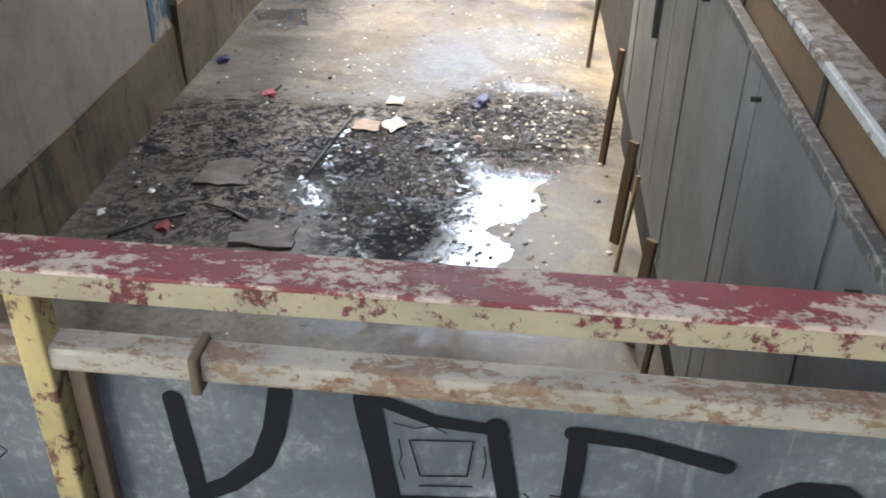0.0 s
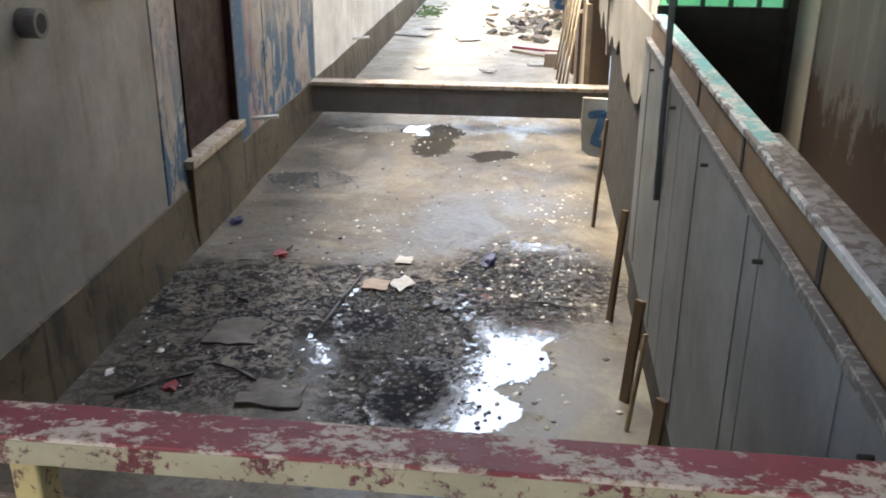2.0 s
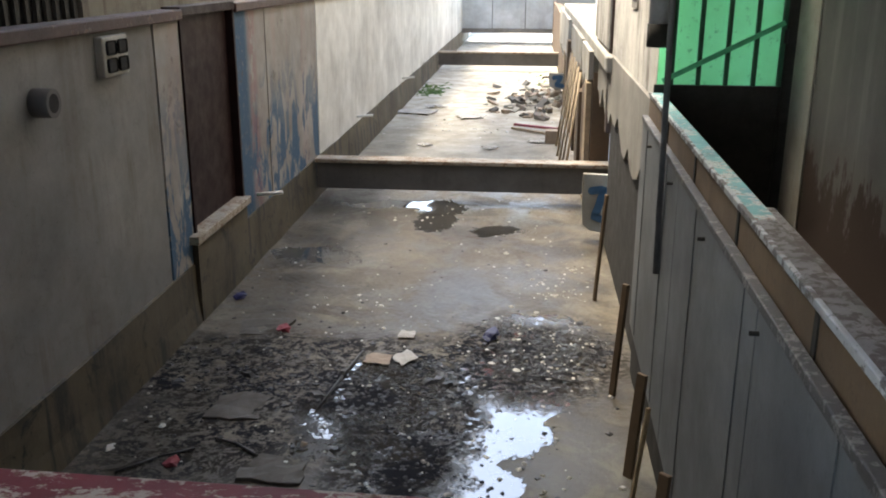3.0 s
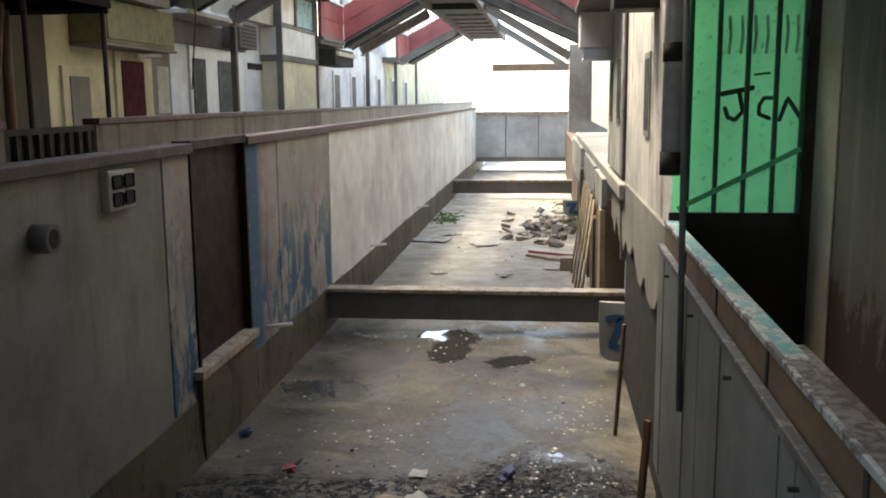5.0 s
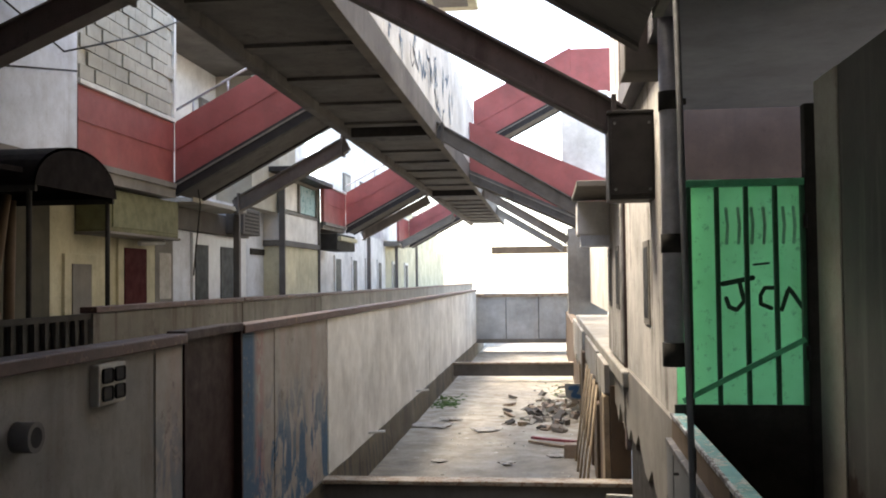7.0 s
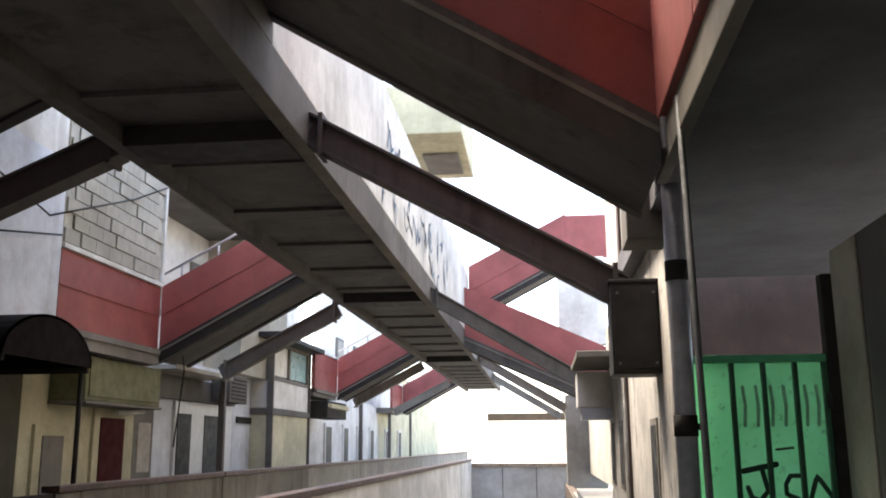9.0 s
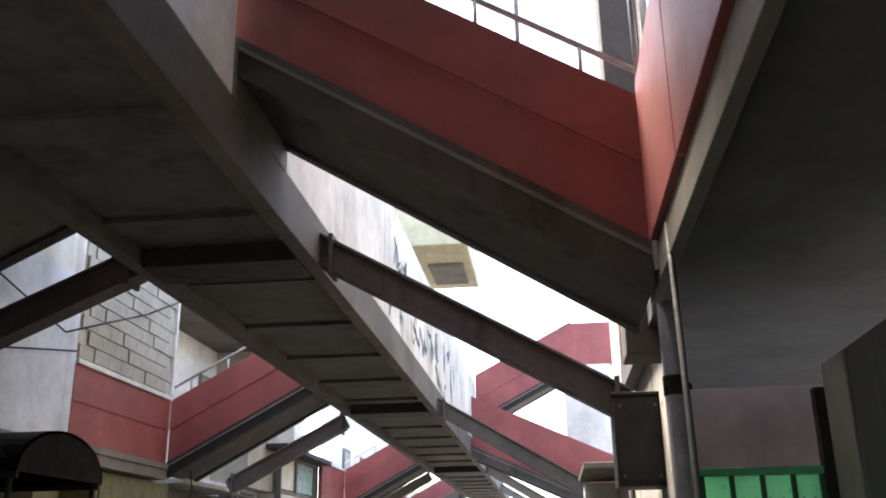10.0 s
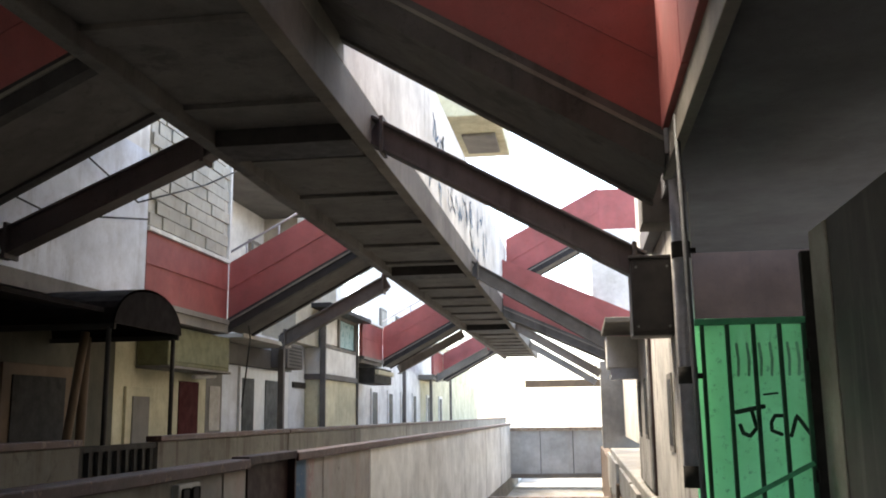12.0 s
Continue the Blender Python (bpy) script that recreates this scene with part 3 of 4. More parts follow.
    part("broken_skirt", prism(edge + [(y1, 1.72), (y0, 1.72)], "x", 0.79 + g.uniform(-0.02, 0.02), 0.84), M_PANEL, facade_r, "broken pale concrete skirt")
edge = [(6.98 + 0.28 * i, 1.2 + g.uniform(-0.14, 0.16)) for i in range(21)]
part("broken_skirt", prism(edge + [(12.58, 1.855), (6.98, 1.855)], "x", 0.9, 0.985), M_PANEL_DARK_DIRTY, facade_r, "broken pale concrete skirt")
# near-black walls here stand for the unlit void below the facade
part("lower_wall", box(0.93, 1.1, 6.97, 10.6, FLOOR, 1.3), M_DARK, facade_r, "dark wall standing in for the shaded recess")
part("lower_wall", box(1.45, 1.6, 10.61, 12.6, FLOOR, 1.67), M_DARK, facade_r, "dark wall standing in for the shaded recess")
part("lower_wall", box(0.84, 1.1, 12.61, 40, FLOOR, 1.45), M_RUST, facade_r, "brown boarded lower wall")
# near-black wall added as the shade below the gallery floor
slab("lower_wall_near", 0.88, 1.1, -2, 6.95, FLOOR, 0.675, M_DARK, "dark wall standing in for the shade under the gallery", "wall")
slab("column_far", 0.9, 2.45, 37.5, 38.5, FLOOR, 4.9, M_CONCRETE, "grey concrete column at the far end", "column", 0.02)

# landing on which the viewer stands
slab("landing_floor", -3.1, RIGHT, -4, 1.25, GALLERY - 0.25, GALLERY, M_CONCRETE_DARK, "concrete landing behind the red rail", "floor")
# out of view: wall and slabs added to darken the near end
slab("shade_wall_back", -9, 6, -9.3, -9.0, -0.4, 7.62, M_CONCRETE_DARK, "unseen dark wall added behind the landing to cut daylight", "wall")
slab("shade_slab_left", -5.93, -3.62, 4.25, 11, 7.63, 7.85, M_CONCRETE_DARK, "unseen dark slab added over the far gallery to cut daylight", "ceiling")
slab("shade_slab_landing", -5.93, 2.18, -9, 5.5, 7.63, 7.85, M_CONCRETE_DARK, "unseen dark slab added over the landing to cut daylight", "ceiling")

# upper walkway down the middle
walkway = thing("walkway", "suspended concrete walkway with ribbed dark underside", "walkway", kind="structure")
W0, W1, WZ, WEND, WTOP = -3.6, -1.92, 5.5, 45.0, 7.6
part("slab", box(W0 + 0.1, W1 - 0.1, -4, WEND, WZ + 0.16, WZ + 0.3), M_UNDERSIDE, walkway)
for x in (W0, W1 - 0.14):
    # left beam gets the dark underside tone, its shade put into the colour
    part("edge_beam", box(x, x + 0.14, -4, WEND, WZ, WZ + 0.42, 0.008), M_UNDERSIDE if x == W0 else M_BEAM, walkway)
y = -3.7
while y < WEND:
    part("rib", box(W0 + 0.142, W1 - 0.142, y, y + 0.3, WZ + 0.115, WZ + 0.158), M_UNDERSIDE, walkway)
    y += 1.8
for x in (W0, W1 - 0.08):
    for y0, y1 in ((-4, 5.7), (7.0, 11.4), (11.43, 15.9), (15.93, 20.4), (20.43, 25.7)):
        part("parapet_panel", box(x, x + 0.08, y0, y1, WZ + 0.424, WTOP, 0.006), M_WALL_WHITE, walkway, "white parapet panel")

for x in (W0, W1 - 0.08):
    part("parapet_panel", box(x, x + 0.08, 5.71, 6.99, WZ + 0.424, WZ + 0.85, 0.006), M_CONCRETE, walkway, "grey parapet foot at the stair's head")


def stair(x_low, z_low, x_high, z_high, y0, y1, label, rise=0.98, railed=True):
    """A red-sided stair flight that runs across the slot; z is the lower edge of its red sides."""
    s = thing("stair_flight", label, "stairs", "stair flights")
    sides = [(x_low, z_low), (x_high, z_high), (x_high, z_high + rise), (x_low, z_low + rise)]
    d = 0.3 if x_high < x_low else 0.24
    for y in (y0, y1 - 0.07):
        part("side_panel", prism(sides, "y", y, y + 0.07), M_RED, s, "red painted side panel")
        n = 1 if x_high > x_low else -1
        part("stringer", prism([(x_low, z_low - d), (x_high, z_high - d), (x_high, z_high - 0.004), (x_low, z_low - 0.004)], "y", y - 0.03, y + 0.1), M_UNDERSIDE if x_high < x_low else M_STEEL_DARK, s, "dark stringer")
        part("stringer_lip", bar((x_low, y - 0.035, z_low - d * 0.3), (x_high, y - 0.035, z_high - d * 0.3), 0.03, 0.03), M_CONCRETE, s, "pale stringer lip")
        part("seam_strip", bar((x_low, y - 0.008, z_low + 0.52), (x_high, y - 0.008, z_high + 0.52), 0.012, 0.03), M_RED, s)
        if railed:
            part("handrail", tube([(x_low, y + 0.035, z_low + rise + 0.2), (x_high, y + 0.035, z_high + rise + 0.2)], 0.022, 8), M_GALV, s)
            for k in range(4):
                f = (k + 0.5) / 4
                px, pz = x_low + (x_high - x_low) * f, z_low + (z_high - z_low) * f
                part("rail_post", tube([(px, y + 0.035, pz + rise - 0.05), (px, y + 0.035, pz + rise + 0.2)], 0.016, 6), M_GALV, s)
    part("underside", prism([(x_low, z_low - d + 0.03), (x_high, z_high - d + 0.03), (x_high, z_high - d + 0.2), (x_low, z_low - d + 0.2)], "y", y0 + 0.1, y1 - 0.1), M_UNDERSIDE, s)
    steps = 9
    for k in range(steps):
        f0, f1 = k / steps, (k + 1) / steps
        xa, xb = sorted((x_low + (x_high - x_low) * f0, x_low + (x_high - x_low) * f1))
        zt = z_low + (z_high - z_low) * f1
        part("step", box(xa, xb, y0 + 0.1, y1 - 0.1, zt - 0.18, zt + 0.02), M_CONCRETE, s)
    return s


stair(0.7, 4.79, -2.0, 6.45, 5.8, 6.95, "red-sided concrete stair flight from the gallery up to the walkway")
stair(-5.95, 4.64, -3.5, 5.83, 5.8, 7.0, "red-sided stair flight in shade beside the blue facade")
stair(-5.95, 4.52, -3.6, 5.78, 14.65, 15.8, "red-sided stair flight rising from the red gallery band")
stair(-5.95, 4.55, -3.6, 5.8, 27.5, 28.7, "distant red-sided stair flight from the gallery band")
stair(-5.95, 4.55, -3.6, 5.8, 40.35, 41.5, "distant sunlit red-sided stair flight from the gallery band")
stair(1.75, 4.07, -1.9, 5.72, 24.0, 25.0, "faded red stair flight down to the white facade", 1.25, False)
stair(-1.9, 6.6, 0.78, 8.0, 25.5, 26.5, "red-sided stair flight climbing from the walkway", 1.2, False)
for y in (8.2, 17.0, 29.0, 37.0):
    for x0, z0, x1, z1 in ((W1, 5.66, 0.72, 4.16) if y < 10 else (W1, 5.62, 0.72, 4.05), (W0, 5.64, -5.92, 4.64) if y < 10 else (W0, 5.42, -5.75, 4.3)):
        strut = thing("strut", "sloping dark strut that holds up the walkway", "strut", "walkway struts")
        # near struts darker and far ones paler: shade and haze put into their colour
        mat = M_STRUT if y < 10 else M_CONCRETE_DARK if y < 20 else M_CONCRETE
        p, q = Vector((x0, y, z0)), Vector((x1, y, z1))
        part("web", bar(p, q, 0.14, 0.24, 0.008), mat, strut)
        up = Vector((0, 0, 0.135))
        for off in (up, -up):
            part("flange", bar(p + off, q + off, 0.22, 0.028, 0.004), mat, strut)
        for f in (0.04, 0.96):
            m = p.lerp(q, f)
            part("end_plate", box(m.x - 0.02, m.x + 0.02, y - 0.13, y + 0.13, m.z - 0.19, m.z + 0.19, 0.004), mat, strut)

for y in (8.2, 17.0, 29.0):
    part("cross_head", box(W0 + 0.145, W1 - 0.145, y - 0.35, y + 0.2, WZ - 0.02, WZ + 0.158, 0.008), M_STEEL_DARK, walkway, "dark cross beam under the walkway")

slab("column_upper", 0.63, 0.925, 7.2, 7.6, 4.4, 9.5, M_CONCRETE_DARK, "dark concrete column behind the stair", "column", 0.01)
solid("pole", tube([(-0.05, 6.9, 5.9), (-0.05, 6.9, 9.5)], 0.02, 8), M_GALV, "thin grey steel pole rising beside the stair rail", "pole")

# red gallery band and box on the right
band = thing("red_band", "red painted gallery parapet band beside the stair", "parapet", "red gallery bands", "structure")
for y0, y1 in ((-3, 3.2), (3.22, 4.5), (4.52, 5.78)):
    part("panel", box(RIGHT - 0.06, RIGHT + 0.02, y0, y1, SOFFIT + 0.17, SOFFIT + 1.25, 0.006), M_RED, band)
steel = thing("steel_box", "dark steel box bolted to the strut's foot", "box")
part("body", box(0.56, 0.94, 8.02, 8.45, 3.52, 4.23, 0.012), M_STEEL_DARK, steel)
part("lid", box(0.55, 0.95, 8.0, 8.46, 4.232, 4.26, 0.006), M_STEEL_DARK, steel)
front_plate = part("front_plate", box(0.58, 0.92, 8.0, 8.018, 3.56, 4.2, 0.004), M_STEEL_DARK, steel)
for x in (0.61, 0.89):
    for z in (3.6, 4.15):
        part("bolt", tube([(x, 7.985, z), (x, 8.0, z)], 0.012, 8), M_POLE, front_plate, "dull bolt head")

# right-hand parapet: sheet panels and the broad handrail
rail_r = thing("gallery_railing", "gallery railing with grey sheets and a teal flaked handrail", "railing")
rail_r.rotation_euler.z = -0.0145
y = -1.0
while y < 6.7:
    y1 = min(y + 1.95, 6.8)
    part("sheet", rough(box(RIGHT - 0.02, RIGHT, y, y1 - 0.012, 0.15, 1.74, 0.004), 0.004, 2.0), M_STEEL_PANEL, rail_r, "grey streaked sheet panel")
    y = y1
part("sheet_edge", rough(box(RIGHT - 0.03, RIGHT + 0.015, -1, 6.8, 1.735, 1.775, 0.006), 0.003, 5), M_EDGE_DARK, rail_r, "dark worn edge strip")
part("handrail", rough(box(0.785, 0.865, 3.3, 6.85, 1.9, 1.93, 0.006), 0.002, 6), M_TEAL, rail_r, "teal flaked handrail top")
part("handrail", rough(box(0.785, 0.865, -1, 3.29, 1.9, 1.93, 0.006), 0.002, 6), M_BARE, rail_r, "bare worn handrail top")
part("rail_lip", rough(box(0.765, 0.784, -1, 6.85, 1.905, 1.934, 0.004), 0.002, 6), M_LIP, rail_r, "shiny bare metal lip")
part("rail_side", box(0.775, 0.79, -1, 6.85, 1.72, 1.9), M_RUST, rail_r, "rusty brown rail side")
part("back_batten", rough(box(0.88, 0.925, 0.2, 3.6, 1.86, 1.9, 0.004), 0.004, 4), M_BARE, rail_r, "pale batten behind the handrail")
y = 0.2
while y < 6.8:
    part("post", box(0.792, 0.845, y, y + 0.06, GALLERY, 1.895), M_RUST, rail_r)
    part("rib", box(0.768, 0.774, y, y + 0.035, 1.73, 1.9), M_DARK, rail_r)
    part("bolt", tube([(RIGHT - 0.05, y + 0.45, 1.66), (RIGHT - 0.01, y + 0.45, 1.66)], 0.009, 8), M_DARK, rail_r, "rusty bolt")
    part("seam", box(RIGHT - 0.026, RIGHT - 0.0215, y + 0.7, y + 0.71, 0.2, 1.73), M_STEEL_PANEL, rail_r)
    y += 1.1

# the red rail in front of the viewer, a little askew to the lane
def askew(bm):
    for v in bm.verts:
        v.co.y -= 0.022 * v.co.x
    return bm


front = thing("front_railing", "red flaked handrail over a dark sheet with black spray letters", "railing")
part("handrail", askew(rough(box(-2.95, 0.73, 1.226, 1.334, 1.922, 1.932, 0.004), 0.001, 9)), M_RED_FLAKED, front, "red paint flaking to cream")
part("rail_side", askew(rough(box(-2.95, 0.73, 1.23, 1.25, 1.872, 1.921, 0.003), 0.001, 9)), M_CREAM, front, "cream rail side with red chips")
part("rail_back", askew(box(-2.95, 0.73, 1.31, 1.33, 1.885, 1.921)), M_CREAM, front)
part("post", askew(rough(box(-0.87, -0.815, 1.245, 1.31, GALLERY, 1.871, 0.006), 0.002, 8)), M_CREAM_POST, front, "cream chipped post")
part("post", askew(rough(box(-0.80, -0.765, 1.268, 1.3, GALLERY, 1.69, 0.004), 0.002, 8)), M_RUST, front, "rusty angle post")
part("sheet_edge", askew(rough(box(-2.95, 0.73, 1.25, 1.318, 1.694, 1.748, 0.012), 0.002, 6)), M_RAIL_WORN, front, "worn cream top rail of the sheet")
part("clamp", askew(box(-0.555, -0.535, 1.236, 1.325, 1.675, 1.758, 0.006)), M_RUST, front)
part("sheet", askew(box(-2.95, 0.73, 1.3, 1.312, 0.7, 1.7)), M_DARK_SHEET, front, "dark blue-grey scratched sheet")

# green gate across the gallery
gate = thing("green_gate", "bright green sheet gate with dark bars, scrawled with dark letters", "gate")
part("sheet", box(0.92, 1.77, 6.85, 6.87, 1.99, 3.49), M_GREEN, gate)
part("top_rail", box(0.92, 1.79, 6.81, 6.88, 3.492, 3.54, 0.004), M_GREEN_EDGE, gate)
for x in (1.0, 1.19, 1.385, 1.58, 1.76):
    part("bar", box(x, x + 0.03, 6.81, 6.848, 1.99, 3.49, 0.003), M_GREEN_FRAME, gate)
part("brace", bar((0.95, 6.8, 2.02), (1.77, 6.8, 2.44), 0.02, 0.035), M_GREEN_EDGE, gate)
part("kick_plate", box(0.9, 1.79, 6.84, 6.88, GALLERY, 1.985), M_DARK, gate, "black lower sheet")
part("hinge_post", box(1.795, 1.868, 6.8, 6.9, GALLERY, 4.05, 0.006), M_DARK, gate, "black hinge post")
for z in (2.3, 3.2):
    part("hinge", tube([(1.785, 6.795, z), (1.785, 6.795, z + 0.09)], 0.014, 8), M_STEEL_DARK, gate)

# pipes in front of the gate
pipe = thing("downpipe", "grey downpipe with dark clamps ending above the rail", "pipe")
part("pipe", tube([(0.86, 6.55, SOFFIT), (0.86, 6.55, 2.35)], 0.066, 16), M_GALV, pipe)
part("collar", tube([(0.86, 6.55, 2.3), (0.86, 6.55, 2.42)], 0.074, 16), M_DARK, pipe, "black open end collar")
for z in (3.05, 4.0):
    clamp = part("clamp", tube([(0.86, 6.55, z), (0.86, 6.55, z + 0.09)], 0.072, 16), M_DARK, pipe, "dark pipe clamp")
    part("bracket", box(0.86, 0.97, 6.54, 6.56, z + 0.02, z + 0.06), M_DARK, clamp)
solid("thin_pole", tube([(0.735, 5.3, 4.72), (0.785, 5.3, 1.05)], 0.018, 10), M_POLE, "thin grey pole strapped to the lane side of the railing", "pole")


# ---- things ----
def chunk(r, seed, flat=1.0):
    """A small broken lump."""
    bm = bmesh.new()
    bmesh.ops.create_icosphere(bm, subdivisions=1, radius=r)
    g = random.Random(seed)
    for v in bm.verts:
        v.co *= g.uniform(0.6, 1.25)
        v.co.z *= flat
    return bm


def scatter(name, mat, spots, label, category, seed):
    """Many little flat lumps lying on the floor, joined into one mesh. spots: x, y, spread x, spread y, count, size."""
    g = random.Random(seed)
    verts, faces = [], []
    for x, y, sx, sy, count, size in spots:
        for _ in range(count):
            px, py = g.gauss(x, sx), g.gauss(y, sy)
            if not (LEFT + 0.08 < px < 0.72) or py < 1.6:
                continue
            r = size * g.uniform(0.35, 1.0) * (2.0 if g.random() < 0.06 else 1.0)
            a0, k = g.uniform(0, 6.28), g.choice((4, 5, 6))
            h = r * g.uniform(0.15, 0.55)
            z = FLOOR - 0.004
            ring = []
            for q in range(k):
                a, rr = a0 + 6.283 * q / k, r * g.uniform(0.55, 1.2)
                ring.append((px + rr * math.cos(a) * g.uniform(0.7, 1.3), py + rr * math.sin(a), z))
            b = len(verts)
            verts += ring + [(vx * 0.6 + px * 0.4, vy * 0.6 + py * 0.4, z + h * g.uniform(0.7, 1.2)) for vx, vy, _ in ring]
            faces += [tuple(b + k + q for q in range(k))] + [(b + q, b + (q + 1) % k, b + k + (q + 1) % k, b + k + q) for q in range(k)]
    me = bpy.data.meshes.new(name)
    me.from_pydata(verts, [], faces)
    me.materials.append(mat)
    return tagged(new(name, me), label, category, kind="stuff")


def island(name, a, b, rough_):
    """Small pieces, each of its own tone between a and b."""
    n = Nodes(name)
    col = n.mix(n.geo.outputs["Random Per Island"], a, b)
    col = n.mix(n.ramp(n.noise(60, 3), 0.45, 0.7, 0.0, 0.5), col, tuple(0.5 * c for c in a))
    return n.done(col, rough_)


M_SOOT = island("charred_bits", (0.01, 0.01, 0.012), (0.035, 0.032, 0.03), 0.5)
M_SPECK = island("pale_litter", (0.65, 0.62, 0.55), (0.3, 0.28, 0.22), 0.7)
M_RUBBLE = island("rubble_stone", (0.34, 0.31, 0.27), (0.2, 0.17, 0.14), 0.9)
M_MOSS = island("weeds", (0.06, 0.12, 0.025), (0.1, 0.16, 0.04), 0.8)
M_PAPER = plain("dirty_paper", (0.48, 0.45, 0.4), 0.8)
M_CARD = plain("wet_card", (0.3, 0.22, 0.15), 0.7)
M_TILE = plain("wet_tile", (0.085, 0.072, 0.055), 0.75)
M_BLUE_BAG = plain("blue_plastic", (0.012, 0.016, 0.075), 0.5)
M_RED_BIT = plain("red_plastic", (0.28, 0.03, 0.04), 0.5)
M_WOOD = plain("weathered_wood", (0.36, 0.27, 0.17), 0.8)
M_DRED = plain("dark_red_door", (0.07, 0.01, 0.01), 0.85)
M_DRED.node_tree.nodes["Principled BSDF"].inputs["Specular IOR Level"].default_value = 0.15

scatter("soot_debris", M_SOOT, [(-1.6, 6.7, 0.85, 0.38, 700, 0.035), (0.15, 7.2, 0.4, 0.4, 300, 0.03), (-0.6, 5.6, 0.3, 0.45, 260, 0.026),
                                (-0.5, 6.6, 0.5, 0.4, 170, 0.028), (0.3, 6.6, 0.3, 0.6, 160, 0.03), (-1.2, 9, 1.1, 2.5, 160, 0.025), (-1.9, 5.3, 0.6, 0.6, 120, 0.025)],
        "black charred crumbs strewn over the wet floor", "debris", 3)
scatter("pale_litter", M_SPECK, [(-1.0, 7.0, 1.0, 1.2, 260, 0.026), (0.25, 8.0, 0.35, 1.1, 260, 0.026), (-1.5, 5.4, 0.8, 0.5, 60, 0.028), (0.1, 5.4, 0.3, 0.5, 40, 0.03),
                                 (-1.1, 11, 1.1, 1.8, 110, 0.03), (-1.1, 19, 1.0, 3.0, 130, 0.05), (0.0, 24, 0.5, 2.0, 80, 0.07)],
        "small pale scraps of litter on the wet floor", "litter", 5)
scatter("weeds", M_MOSS, [(-2.7, 24.5, 0.25, 0.7, 220, 0.07), (0.4, 27, 0.2, 1.0, 120, 0.06)], "low green weeds along the wall's foot", "weeds", 7)

# rubble heap
heap = thing("rubble_heap", "heap of broken concrete and brick beside the boarded wall", "rubble", at=(0.2, 22.0, FLOOR))
g = random.Random(11)
for i in range(110):
    x, y = g.gauss(-0.05, 0.45), g.gauss(0.4, 1.5)
    x = max(-1.15, min(0.5, x))
    w, d, h = g.uniform(0.1, 0.34), g.uniform(0.08, 0.26), g.uniform(0.03, 0.09)
    z = max(0.0, 0.3 - 0.22 * abs(x - 0.2) - 0.12 * abs(y)) * g.uniform(0.1, 1.0)
    bm = box(-w / 2, w / 2, -d / 2, d / 2, -h / 2, h / 2)
    for v in bm.verts:
        v.co.x *= g.uniform(0.7, 1.15)
        v.co.y *= g.uniform(0.6, 1.2)
    bmesh.ops.rotate(bm, verts=bm.verts, matrix=Euler((g.gauss(0, 0.35), g.gauss(0, 0.35), g.uniform(0, 3))).to_matrix())
    bmesh.ops.translate(bm, verts=bm.verts, vec=(x, y, z + h * 0.5))
    part("stone", bm, g.choice((M_RUBBLE, M_RUBBLE, M_BLOCK, M_CONCRETE_DARK, M_CARD)), heap)
solid("red_plank", bar((-0.3, 18.9, FLOOR + 0.05), (0.55, 18.2, FLOOR + 0.09), 0.09, 0.05, 0.006), M_RED_BIT, "red painted plank lying on the lane floor", "plank")
solid("grey_plank", bar((-0.35, 18.6, FLOOR + 0.03), (0.45, 17.9, FLOOR + 0.03), 0.07, 0.04, 0.006), M_WOOD, "weathered plank beside the red one", "plank")
solid("small_carton", rough(box(0.3, 0.55, 17.0, 17.25, FLOOR - 0.01, FLOOR + 0.25, 0.01), 0.01, 4), M_CARD, "small beige carton on the lane floor", "box")


def sheet_scrap(name, x, y, w, d, mat, label, category, group="", seed=0, lift=0.02):
    """A crumpled flat scrap that lies on the floor."""
    bm = bmesh.new()
    bmesh.ops.create_grid(bm, x_segments=7, y_segments=7, size=0.5)
    g = random.Random(seed)
    turn = Matrix.Rotation(g.uniform(0, 3), 3, "Z")
    for v in bm.verts:
        e = 1 + 0.25 * noise.noise(v.co * 3 + Vector((seed, 0, 0)))
        p = turn @ Vector((v.co.x * e, v.co.y * e, 0))
        v.co = Vector((x + p.x * w, y + p.y * d, FLOOR + 0.014 + lift * (0.5 + noise.noise(Vector((v.co.x * 4, v.co.y * 4, seed))))))
    res = bmesh.ops.extrude_face_region(bm, geom=list(bm.faces))
    bmesh.ops.translate(bm, verts=[q for q in res["geom"] if isinstance(q, bmesh.types.BMVert)], vec=(0, 0, 0.006))
    bmesh.ops.recalc_face_normals(bm, faces=bm.faces)
    return solid(name, bm, mat, label, category, group)


for i, (x, y, w, d) in enumerate(((-1.31, 19.95, 0.5, 0.5), (-2.55, 20.5, 0.8, 0.6), (-1.9, 16.55, 0.25, 0.2), (-2.2, 21.4, 0.4, 0.3), (0.15, 17.1, 0.3, 0.2), (-0.7, 16.4, 0.25, 0.2))):
    sheet_scrap("paper_scrap", x, y, w, d, M_PAPER, "crumpled dirty white paper on the lane floor", "paper", "paper scraps", i + 1, 0.04)
sheet_scrap("card_scrap", -1.2, 6.95, 0.22, 0.2, M_CARD, "soggy brown card in the black debris", "cardboard", seed=12, lift=0.008)
sheet_scrap("paper_scrap", -0.98, 7.0, 0.16, 0.24, M_PAPER, "wet white paper strip in the black debris", "paper", "paper scraps", 13, 0.008)
sheet_scrap("paper_scrap", -1.02, 7.5, 0.14, 0.16, M_PAPER, "wet pinkish paper by the puddle", "paper", "paper scraps", 17, 0.008)
